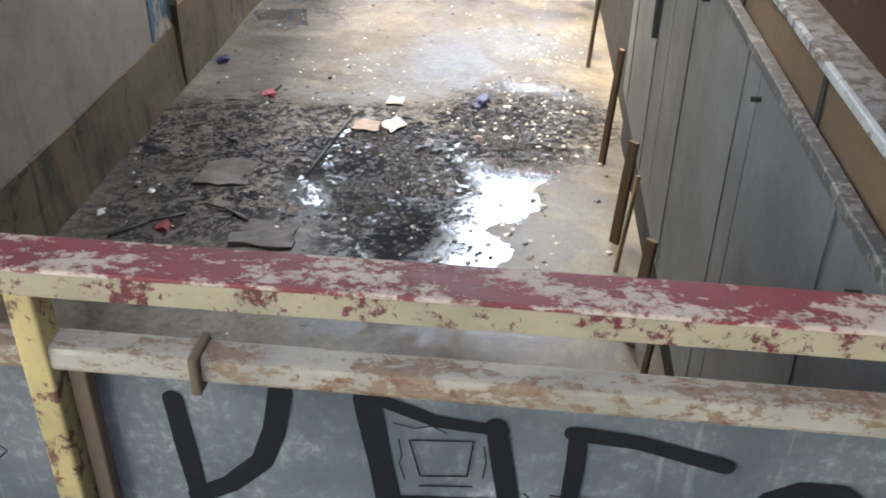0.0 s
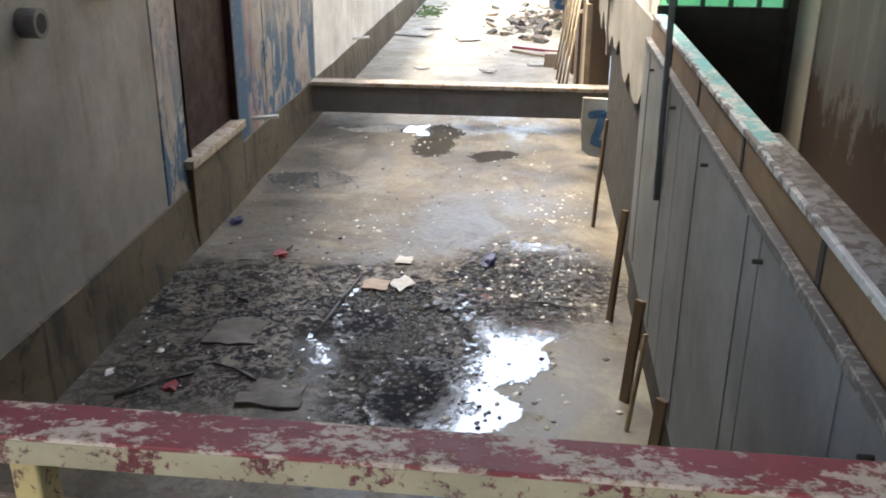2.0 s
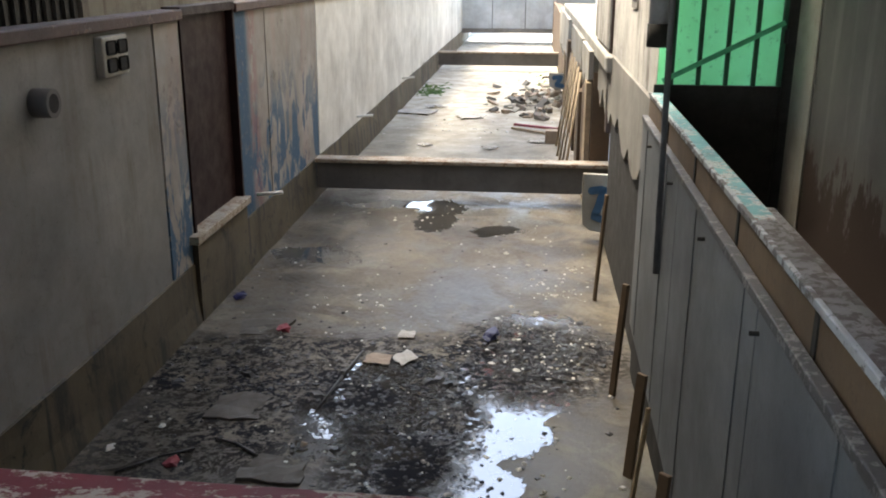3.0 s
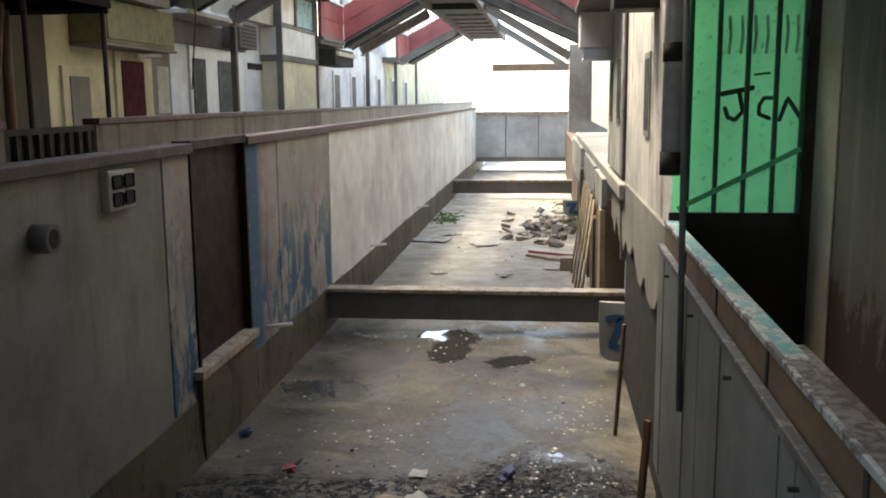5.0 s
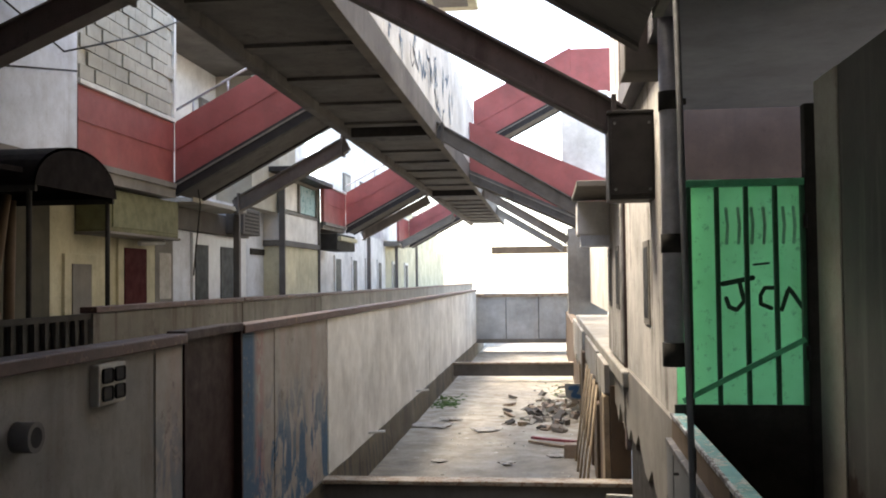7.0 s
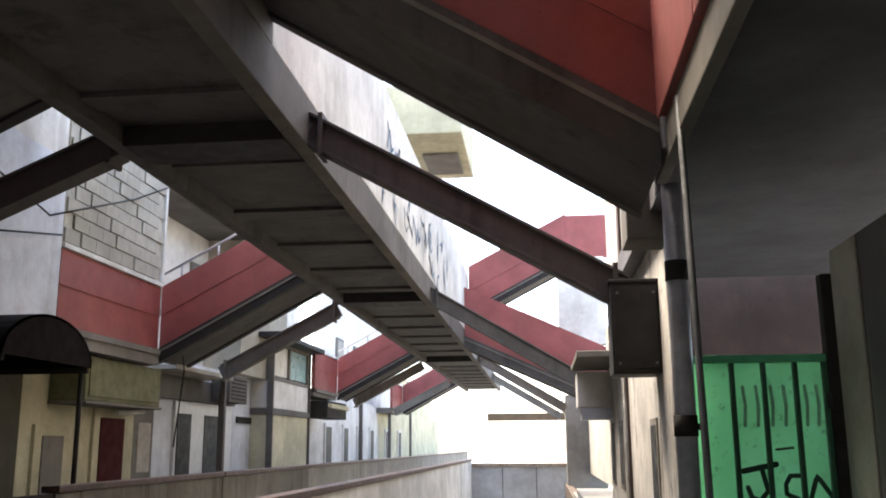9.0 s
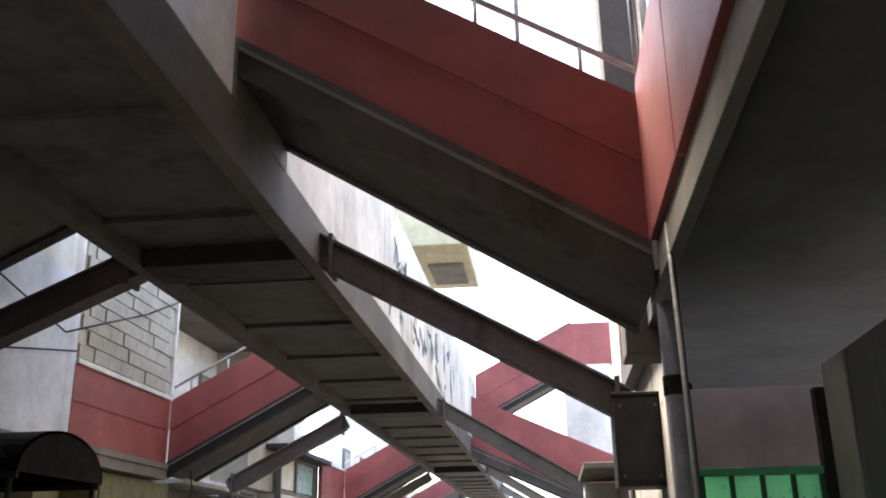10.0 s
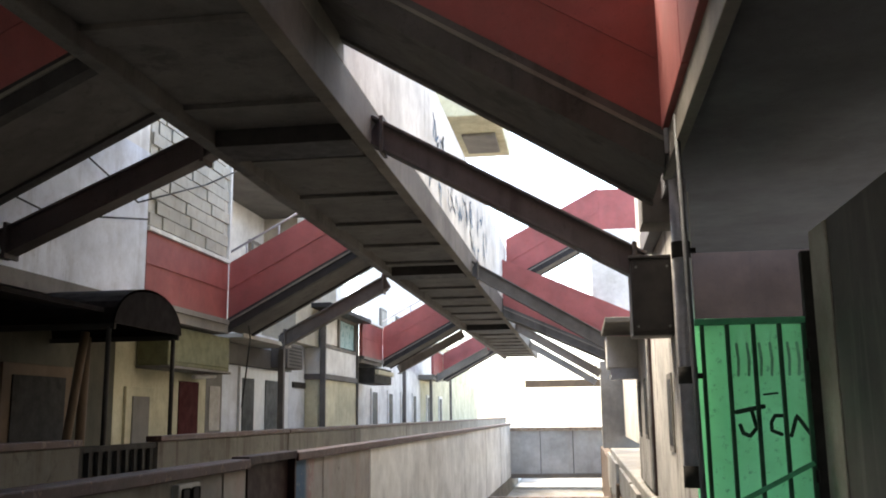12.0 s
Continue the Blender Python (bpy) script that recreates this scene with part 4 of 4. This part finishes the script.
for i, (x, y, w, d) in enumerate(((-1.6, 5.15, 0.42, 0.36), (-2.1, 6.0, 0.4, 0.42), (-2.35, 7.55, 0.45, 0.36))):
    bm = rough(box(x - w / 2, x + w / 2, y - d / 2, y + d / 2, FLOOR - 0.012, FLOOR + 0.014, 0.004), 0.05, 5.0, i * 3.0, 3)
    solid("loose_tile", bm, M_TILE, "chipped loose tile lying in the mud", "tile", "loose tiles")
for name, x, y, r, mat, label in (("blue_bag", -0.28, 7.5, 0.11, M_BLUE_BAG, "crumpled dark blue plastic bag on the wet floor"), ("blue_rag", -2.8, 8.3, 0.07, M_BLUE_BAG, "small blue rag at the wall's foot"),
                                  ("red_rag", -2.28, 5.15, 0.06, M_RED_BIT, "dark red wet rag on the floor"), ("pink_rag", -2.15, 7.5, 0.07, M_RED_BIT, "reddish scrap on the chipped tile"),
                                  ("orange_peel", -1.48, 5.5, 0.035, M_CARD, "small tan lump on the floor")):
    bm = chunk(r, int(x * 100), 0.5)
    bmesh.ops.subdivide_edges(bm, edges=list(bm.edges), cuts=1)
    rough(bm, r * 0.35, 14)
    bmesh.ops.translate(bm, verts=bm.verts, vec=(x, y, FLOOR + r * 0.35))
    solid(name, bm, mat, label, name.split("_")[1])
for i, (x0, y0, x1, y1) in enumerate(((-2.1, 5.5, -1.75, 5.3), (-1.5, 6.0, -1.35, 7.1), (-2.6, 5.0, -2.2, 5.35), (0.0, 6.75, 0.45, 6.65))):
    solid("stick", tube([(x0, y0, FLOOR + 0.015), ((x0 + x1) / 2, (y0 + y1) / 2 + 0.03, FLOOR + 0.02), (x1, y1, FLOOR + 0.015)], 0.01, 6), M_SOOT, "thin black stick on the wet floor", "stick", "sticks")


# spray lettering: flat strokes a hair above their surface
def stroke(points, width, place, lift):
    """A brushed line with round ends; place maps (u, v) and a height to the world."""
    bm = bmesh.new()
    pts = [Vector(p) for p in points]
    fine = [pts[0]]
    for a, b in zip(pts[:-1], pts[1:]):
        for k in range(1, 7):
            fine.append(a.lerp(b, k / 6))
    left, right = [], []
    for i, p in enumerate(fine):
        d = (fine[min(i + 1, len(fine) - 1)] - fine[max(i - 1, 0)]).normalized()
        nrm = Vector((-d.y, d.x))
        w = width * (1 + 0.12 * noise.noise(Vector((p.x * 9, p.y * 9, 0)))) / 2
        left.append(bm.verts.new(place(*(p + nrm * w), lift)))
        right.append(bm.verts.new(place(*(p - nrm * w), lift)))
    for i in range(len(fine) - 1):
        bm.faces.new((left[i], left[i + 1], right[i + 1], right[i]))
    for p, lo in ((fine[0], lift + 0.0004), (fine[-1], lift + 0.0008)):
        ring = [bm.verts.new(place(p.x + width / 2 * math.cos(a), p.y + width / 2 * math.sin(a), lo)) for a in (i * math.pi / 8 for i in range(16))]
        bm.faces.new(ring)
    return bm


def on_sheet(u, v, h):
    return (u, 1.3 - 0.022 * u - h, v)


for i, (pts, w) in enumerate((([(-0.62, 1.61), (-0.61, 1.49), (-0.6, 1.37), (-0.6, 1.25)], 0.042), ([(-0.41, 1.65), (-0.43, 1.55), (-0.46, 1.47), (-0.53, 1.4), (-0.6, 1.36)], 0.046),
               ([(-0.25, 1.65), (-0.21, 1.38)], 0.05), ([(-0.25, 1.66), (-0.12, 1.61), (0.0, 1.6)], 0.03), ([(-0.01, 1.61), (0.01, 1.49), (0.03, 1.37)], 0.042),
               ([(-0.21, 1.39), (0.02, 1.41)], 0.04), ([(0.13, 1.61), (0.25, 1.6), (0.41, 1.56)], 0.034), ([(0.14, 1.61), (0.14, 1.53), (0.13, 1.35)], 0.034),
               ([(0.45, 1.38), (0.47, 1.44), (0.5, 1.49), (0.55, 1.52), (0.62, 1.52), (0.68, 1.47), (0.71, 1.42)], 0.042),
               ([(-0.17, 1.56), (-0.05, 1.57), (-0.06, 1.48), (-0.15, 1.47), (-0.17, 1.56)], 0.004), ([(-0.2, 1.6), (-0.16, 1.59), (-0.13, 1.6), (-0.1, 1.585)], 0.003),
               ([(-0.19, 1.56), (-0.185, 1.52), (-0.19, 1.5), (-0.18, 1.46)], 0.003), ([(-0.03, 1.56), (-0.025, 1.52), (-0.03, 1.48)], 0.003), ([(-0.15, 1.445), (-0.1, 1.45), (-0.05, 1.455)], 0.004),
               ([(0.1, 1.45), (0.22, 1.45)], 0.005), ([(0.23, 1.45), (0.33, 1.46)], 0.005), ([(0.26, 1.46), (0.26, 1.38)], 0.006), ([(0.05, 1.45), (0.07, 1.43), (0.075, 1.38)], 0.004),
               ([(-1.04, 1.44), (-1.01, 1.465), (-0.985, 1.44), (-1.01, 1.415), (-1.04, 1.44)], 0.004), ([(-1.1, 1.47), (-1.06, 1.41)], 0.004))):
    part("spray_stroke", stroke(pts, w, on_sheet, 0.0015 + 0.0003 * i), M_BLACK_PAINT, front, "black spray paint stroke")


def on_gate(u, v, h):
    return (u, 6.85 - h, v)


for i, (pts, w) in enumerate((([(1.24, 2.82), (1.44, 2.86)], 0.035), ([(1.35, 2.84), (1.38, 2.7), (1.33, 2.64), (1.28, 2.66), (1.26, 2.72)], 0.03), ([(1.58, 2.79), (1.52, 2.79), (1.49, 2.74), (1.49, 2.68), (1.56, 2.65)], 0.028),
               ([(1.63, 2.64), (1.68, 2.79), (1.77, 2.65)], 0.028), ([(1.45, 2.95), (1.55, 2.96)], 0.015))):
    part("spray_stroke", stroke(pts, w, on_gate, 0.002 + 0.0003 * i), M_GREEN_INK, gate, "dark spray letter stroke")
for i, pts in enumerate([[(x, 3.1), (x + 0.01, 3.22), (x, 3.34)] for x in (1.27, 1.35, 1.44, 1.52, 1.65, 1.72)]):
    part("faded_stroke", stroke(pts, 0.022, on_gate, 0.004 + 0.0003 * i), M_GREEN_FADED, gate, "faded green spray bar")


def on_walkway(u, v, h):
    return (W1 + h, u, v)


g = random.Random(21)
for i in range(34):
    y0, z0 = g.uniform(11.6, 20.0), g.uniform(6.05, 7.0)
    a, pts = g.uniform(0, 6.28), []
    for k in range(5):
        pts.append((y0 + 0.22 * k * math.cos(a) * 0.5 + g.uniform(-0.1, 0.1), z0 + g.uniform(-0.25, 0.25)))
    part("spray_stroke", stroke(pts, g.uniform(0.03, 0.07), on_walkway, 0.003 + 0.0004 * i), M_BLUE_PAINT if g.random() < 0.7 else M_BLACK_PAINT, walkway, "blue spray paint scrawl")

# fittings on the lane wall
sock = thing("socket_box", "pale double electric socket box on the lane wall", "socket")
back_box = part("back_box", box(LEFT - 0.01, LEFT + 0.06, 6.16, 6.56, 2.05, 2.33, 0.012), M_BLOCK, sock)
for y in (6.2, 6.38):
    for z in (2.08, 2.2):
        part("socket", box(LEFT + 0.058, LEFT + 0.072, y + 0.0, y + 0.14, z + 0.0, z + 0.1, 0.02), M_DARK, back_box, "dark socket opening")
ring = thing("pipe_collar", "round pipe collar sticking out of the lane wall", "pipe")
bm = tube([(LEFT - 0.02, 5.3, 2.0), (LEFT + 0.1, 5.3, 2.0)], 0.09, 18)
collar = part("collar", bm, M_CONCRETE_DARK, ring)
part("bore", tube([(LEFT + 0.09, 5.3, 2.0), (LEFT + 0.108, 5.3, 2.0)], 0.06, 16), M_DARK, collar, "black open bore")
for y, z in ((9.68, 0.36), (15.68, 0.3), (21.5, 0.3)):
    solid("pipe_stub", tube([(LEFT - 0.05, y, z), (LEFT + 0.28, y + 0.05, z + 0.03)], 0.022, 10), M_WALL_WHITE, "white plastic drain stub through the wall", "pipe", "drain stubs")

# gate bars in the far parapet
bars = thing("barred_gate", "black iron bar gate in the gallery parapet", "gate")
# added sheet: gives the shade seen between the bars
part("backing", box(-4.86, -4.84, 7.9, 9.6, 1.65, 2.55), M_DARK, bars, "black sheet added for the dark behind the bars")
for i in range(9):
    part("bar", box(-4.82, -4.78, 7.95 + i * 0.19, 8.02 + i * 0.19, 1.65, 2.55), M_DARK, bars)
for z in (1.75, 2.5):
    part("rail", box(-4.83, -4.77, 7.9, 9.6, z, z + 0.06), M_DARK, bars)

# barrel awning over a house entrance
aw = thing("barrel_awning", "black canvas barrel awning on thin iron posts", "awning")
angles = [i * math.pi / 16 for i in range(17)]
arc = [(9.48 + 0.86 * math.cos(q), 3.84 + 0.46 * math.sin(q)) for q in angles]
inner = [(9.48 + 0.83 * math.cos(q), 3.84 + 0.43 * math.sin(q)) for q in angles]
part("canopy", prism(arc + inner[::-1], "x", -6.58, -4.85), M_AWNING, aw)
part("end_cloth", prism(arc, "x", -4.87, -4.85), M_AWNING, aw, "black front cloth")
for y in (8.66, 10.26):
    part("edge_bar", box(-6.58, -4.86, y, y + 0.04, 3.78, 3.838), M_DARK, aw)
    part("post", tube([(-4.93, y + 0.02, 1.65), (-4.93, y + 0.02, 3.8)], 0.028, 8), M_DARK, aw)
part("post", tube([(-5.6, 8.9, 1.65), (-5.55, 9.3, 3.8)], 0.05, 8), M_RUST, aw, "leaning rusty brown post")
part("post", tube([(-5.9, 9.9, 1.65), (-5.9, 9.95, 3.8)], 0.06, 8), M_RUST, aw, "rusty brown post")
flat = thing("flat_awning", "dark brown flat awning roof before the cream houses", "awning")
part("roof", prism([(-6.58, 4.2), (-4.95, 3.95), (-4.95, 4.0), (-6.58, 4.25)], "y", 2.5, 8.6), M_AWNING, flat)
for y in (4.0, 6.4):
    part("post", tube([(-5.0, y, 1.65), (-5.0, y, 3.97)], 0.03, 8), M_DARK, flat)

# doors, windows and boxes on the far facade


def house_door(y0, y1, top, leaf, frame_mat, label):
    d = thing("house_door", label, "door", "house doors")
    part("frame", box(FACADE, FACADE + 0.05, y0, y1, 1.65, top, 0.006), frame_mat, d)
    part("leaf", box(FACADE + 0.05, FACADE + 0.07, y0 + 0.18, y1 - 0.18, 1.67, top - 0.14, 0.004), leaf, d)
    return d


# leaves and first frame coloured dark for the shade under the awnings
house_door(6.6, 8.2, 3.6, M_DARK, M_WALL_SHADED, "dark open house door in a shade-dark frame")
house_door(9.3, 10.8, 3.5, M_DARK, M_RUST, "dark house door behind the awning posts")
house_door(12.3, 13.2, 3.3, M_CONCRETE, M_WALL_CREAM, "grey sheet door in the cream wall")
house_door(13.9, 15.05, 3.58, M_DRED, M_WALL_CREAM, "dark red house door in a cream frame")
d = thing("white_door", "white aluminium door with a dark glass side light", "door", "house doors")
part("frame", box(FACADE, FACADE + 0.06, 16.9, 19.95, 1.65, 3.82, 0.008), M_WHITE_DOOR, d)
part("glass", box(FACADE + 0.06, FACADE + 0.075, 17.0, 17.65, 1.8, 3.6), M_GLASS_DARK, d, "dark glass pane")
part("glass", box(FACADE + 0.06, FACADE + 0.075, 18.35, 19.3, 1.8, 3.6), M_GLASS_DARK, d, "dark glass pane")
part("lintel", box(FACADE, FACADE + 0.12, 15.4, 19.97, 3.84, 4.24), M_CONCRETE_DARK, d, "dark grimy fascia")
part("canopy", box(FACADE, FACADE + 0.7, 15.3, 18.1, 4.25, 4.33, 0.01), M_PANEL, d, "thin pale concrete canopy")
solid("notice_sheet", box(FACADE + 0.002, FACADE + 0.012, 15.5, 16.0, 2.6, 3.4), M_PAPER, "pale paper notice on the cream facade", "notice")
solid("wall_vent", box(FACADE - 0.01, FACADE + 0.03, 20.4, 21.4, 3.5, 3.64), M_DARK, "dark slot vent in the blue wall", "vent")
olive = thing("shutter_box", "olive metal shutter box under the red band", "box")
part("body", box(-6.58, -6.07, 12.62, 15.08, 3.62, 4.22, 0.02), M_OLIVE, olive)
part("front_plate", box(-6.068, -6.05, 12.7, 15.0, 3.68, 4.18, 0.006), M_OLIVE, olive)
part("bottom_lip", box(-6.58, -6.04, 12.6, 15.1, 3.58, 3.618, 0.006), M_CONCRETE, olive, "pale bottom lip")
solid("tube_lamp", tube([(-6.3, 14.1, 3.5), (-6.3, 15.0, 3.55)], 0.035, 10), M_WALL_WHITE, "white tube lamp under the olive box", "lamp")
cab = thing("window_bay", "projecting white bay with a teal window and flat dark roof", "bay window")
B0, B1 = 21.4, 24.7
part("body", box(FACADE, -6.12, B0, B1, 3.86, 4.5, 0.01), M_WALL_WHITE, cab, "white upper panel")
part("lower_body", box(FACADE, -6.12, B0, B1, 1.65, 3.72, 0.01), M_WALL_CREAM, cab, "pale cream lower panel")
part("sill_band", box(FACADE, -6.07, B0 - 0.05, B1 + 0.05, 3.722, 3.858, 0.008), M_CONCRETE_DARK, cab, "dark band between the panels")
part("window", box(FACADE, -6.16, B0 + 1.5, B1 - 0.1, 4.62, 5.32), M_TEAL_GLASS, cab, "teal window glass")
part("curtain", box(FACADE, -6.16, B0 + 0.1, B0 + 1.4, 4.62, 5.32), M_WALL_WHITE, cab, "white curtained pane")
for y in (B0, B0 + 1.4, B1 - 0.1):
    part("mullion", box(FACADE, -6.1, y, y + 0.1, 4.505, 5.4), M_CONCRETE, cab)
for z in (4.505, 5.322):
    part("window_rail", box(FACADE, -6.105, B0 + 0.1, B1 - 0.1, z, z + 0.075), M_CONCRETE, cab)
for y in (B0 - 0.07, B1 + 0.01):
    part("corner_post", box(-6.2, -6.06, y, y + 0.06, 1.65, 5.38), M_CONCRETE_DARK, cab, "dark corner post")
part("roof", box(FACADE, -5.75, B0 - 0.7, B1 + 0.3, 5.405, 5.52, 0.01), M_STEEL_DARK, cab, "flat dark roof")
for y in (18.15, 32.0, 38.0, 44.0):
    # farthest post paler: distance haze put into its colour
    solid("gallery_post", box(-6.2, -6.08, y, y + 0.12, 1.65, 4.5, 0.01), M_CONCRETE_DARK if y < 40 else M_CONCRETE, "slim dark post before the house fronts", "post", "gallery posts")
ac_unit = thing("air_conditioner", "dark grimy air conditioner over the white door", "air conditioner")
casing = part("casing", box(FACADE + 0.12, FACADE + 0.5, 18.5, 19.6, 3.86, 4.4, 0.02), M_CONCRETE_DARK, ac_unit)
for k in range(6):
    part("grille_slat", box(FACADE + 0.5, FACADE + 0.51, 18.6, 19.5, 3.92 + k * 0.075, 3.955 + k * 0.075), M_DARK, casing)
for i, (y0, w, top) in enumerate(((28.6, 1.0, 3.7), (31.2, 0.9, 3.7), (33.6, 1.1, 3.7), (36.0, 0.9, 3.7), (39.5, 1.2, 3.7), (43.0, 1.0, 3.7))):
    w_ = thing("house_window", "dark narrow window in a pale frame on the far houses", "window", "far windows")
    window_frame = part("frame", box(FACADE - 0.02, FACADE + 0.05, y0, y0 + w, 2.0, top, 0.006), M_WALL_WHITE, w_)
    part("pane", box(FACADE + 0.05, FACADE + 0.06, y0 + 0.15, y0 + w - 0.15, 2.1, top - 0.12), M_GLASS_DARK, window_frame)
solid("shop_sign", box(-6.3, -5.7, 25.2, 27.6, 3.75, 4.2, 0.01), M_DARK, "dark sign box over a far house front", "sign")
solid("sign_lamp", box(-5.705, -5.6, 25.3, 27.5, 4.0, 4.12, 0.01), M_WALL_CREAM, "cream lamp strip on the sign box", "lamp")
for y in (16.0, 18.5, 32.0, 35.0, 38.0):
    w_ = thing("upper_window", "grey shuttered window in the white upper facade", "window", "upper windows")
    part("frame", box(-7.06, -6.98, y, y + 1.1, 5.4, 6.7, 0.008), M_CONCRETE, w_)
    part("shutter", box(-6.98, -6.96, y + 0.1, y + 1.0, 5.5, 6.6), M_PANEL, w_)

# right-hand facade details
for y, z in ((8.5, 2.45), (11.2, 2.5), (12.5, 2.5)):
    w_ = thing("slot_window", "narrow dark slot window in the streaked white facade", "window", "slot windows")
    face = 0.93 if y < 10.9 else 0.88
    part("frame", box(face - 0.015, face + 0.03, y, y + 0.45, z, z + 0.75, 0.004), M_CONCRETE, w_)
    part("pane", box(face - 0.02, face - 0.014, y + 0.06, y + 0.39, z + 0.06, z + 0.69), M_GLASS_DARK, w_)
ac = thing("wall_cabinet", "white wall cabinet with a blue label under a ledge", "cabinet")
part("body", box(0.45, 0.879, 12.7, 13.25, 3.45, 3.9, 0.015), M_WALL_WHITE, ac)
part("label_plate", box(0.5, 0.879, 12.72, 13.2, 3.3, 3.445), M_WALL_BLUE, ac, "pale blue plate")
solid("ledge", box(0.4, 0.879, 11.2, 13.3, 3.95, 4.02, 0.01), M_CONCRETE, "thin concrete ledge on the facade", "ledge")
solid("red_landing", box(0.78, 1.9, 25.5, 25.58, 7.94, 9.15, 0.01), M_RED, "red landing parapet at the head of the stair flight", "parapet")
solid("white_annex", box(0.5, 1.75, 25.1, 25.45, 5.55, 7.9, 0.02), M_WALL_WHITE, "white rendered annex between the stair flights", "wall panel")
high = thing("high_gallery", "beige underside of a higher gallery with a framed hatch", "gallery")
part("body", box(-3.4, -1.5, 19.0, 22.4, 9.4, 10.5, 0.03), M_WALL_CREAM, high)
part("hatch_frame", box(-2.5, -1.7, 20.3, 21.8, 9.33, 9.396, 0.01), M_CONCRETE, high, "grey hatch frame")
part("hanger", box(-3.4, -3.2, 19.2, 19.5, 7.6, 9.4), M_CONCRETE, high, "concrete hanger down to the walkway")
far_lintel = slab("beam_far", LEFT, 1.5, 52, 52.4, 4.3, 4.7, M_RUST, "brown beam across the far bright exit", "beam")
slab("wall_far_left", -3.3, -3.0, 44.2, 60, FLOOR, 2.2, M_WALL_WHITE, "pale wall beyond the lane's end", "wall")

# timber under the gallery, and boards along the lower wall
for i, (y, z1, lean, w) in enumerate(((6.5, 0.9, 0.06, 0.1), (5.3, 0.6, 0.04, 0.13), (4.95, 0.5, 0.1, 0.04), (4.2, 0.5, 0.03, 0.12), (3.7, 0.4, 0.05, 0.05), (8.6, 1.2, 0.08, 0.06))):
    solid("timber_prop", bar((0.72 - lean * 0.3, y, FLOOR), (0.76, y + 0.05, z1 * 0.6), w * 0.55, 0.03, 0.005), M_WOOD if i == 2 else M_RUST, "weathered timber prop leaning under the gallery", "prop", "timber props")
for i in range(18):
    y = 12.7 + i * 0.62
    solid("wall_board", rough(box(0.76 + 0.02 * (i % 3), 0.835, y, y + 0.5, FLOOR, 1.3 - 0.12 * (i % 4), 0.006), 0.012, 2, i), M_RUST if i % 5 else M_WOOD, "brown upright board against the lower wall", "board", "wall boards")
for i in range(5):
    solid("leaning_pole", tube([(0.5, 13.2 + i * 0.9, FLOOR), (0.74, 14.0 + i * 0.8, 1.3)], 0.02, 6), M_WOOD, "thin pole leaning on the boarded wall", "pole", "leaning poles")
def hanging_plate(x0, x1, z0, z1, y, label):
    """A thick broken-edged plate with a daub of blue paint."""
    w, h = x1 - x0, z1 - z0
    shape = [(0, 1), (1, 0.98), (1, 0.0), (0.8, 0.03), (0.55, 0.1), (0.2, 0.13), (0.04, 0.22), (0, 0.5)]
    plate = thing("broken_plate", label, "plate", "broken plates")
    part("slab", rough(prism([(x0 + u * w, z0 + v * h) for u, v in shape], "y", y, y + 0.06, 0.008), 0.012, 4), M_BLOCK, plate)
    daub = [(x0 + u * w, z0 + v * h) for u, v in ((0.22, 0.75), (0.5, 0.78), (0.38, 0.5), (0.3, 0.35), (0.55, 0.3))]
    part("paint_daub", stroke(daub, 0.09 * w / 0.5, lambda u, v, hh: (u, y - 0.014 - hh, v), 0.004), M_BLUE_PAINT, plate, "faded blue paint daub")


hanging_plate(0.65, 1.17, -0.33, 0.47, 10.72, "broken pale plate with blue daub at the beam's end")
hanging_plate(0.42, 1.0, 0.0, 0.42, 22.0, "broken grey plate at the far beam's end")

# cables
for pts in (((-5.9, 9.0, 6.2), (-5.85, 11.0, 5.75), (-5.9, 13.4, 6.6), (-5.9, 15.0, 7.3)), ((-5.9, 7.0, 5.3), (-5.88, 9.0, 5.15), (-5.9, 11.4, 5.6)), ((-5.85, 14.9, 5.6), (-5.7, 15.1, 4.2), (-5.9, 15.3, 3.0))):
    solid("cable", tube(pts, 0.012, 6), M_DARK, "thin black cable slung along the facade", "cable", "cables")
solid("cable", tube([(0.7, 5.75, 7.2), (0.71, 5.74, 5.8), (0.72, 5.74, 4.6)], 0.02, 8), M_GALV, "grey conduit at the stair's corner", "cable", "cables")

# block wall over the red band: each block laid in mortar
blocks = thing("wall_blocks", "bare concrete block wall over the red band", "wall", kind="structure")
part("mortar", box(BAND - 0.2, BAND - 0.02, 11.55, 14.55, 5.545, 7.6), M_MORTAR, blocks)
bm = box(0, 0.03, 0, 0.385, 0, 0.185, 0.006)
first = part("block", bm, M_BLOCK, blocks)
first.location = (BAND - 0.024, 11.56, 5.56)
for r in range(10):
    for c in range(8):
        y0 = 11.56 + c * 0.4 - (0.2 if r % 2 else 0.0)
        if y0 < 11.5 or y0 + 0.385 > 14.56 or (r == 0 and c == 0):
            continue
        ob = new("block", first.data)
        ob.parent = blocks
        ob.location = (BAND - 0.024 + 0.006 * ((r * 7 + c * 3) % 4), y0, 5.56 + r * 0.2)
solid("wall_edge_post", box(BAND - 0.2, BAND + 0.03, 14.56, 14.64, 5.55, 7.7, 0.01), M_WALL_WHITE, "white cement edge of the block wall", "trim", kind="structure")
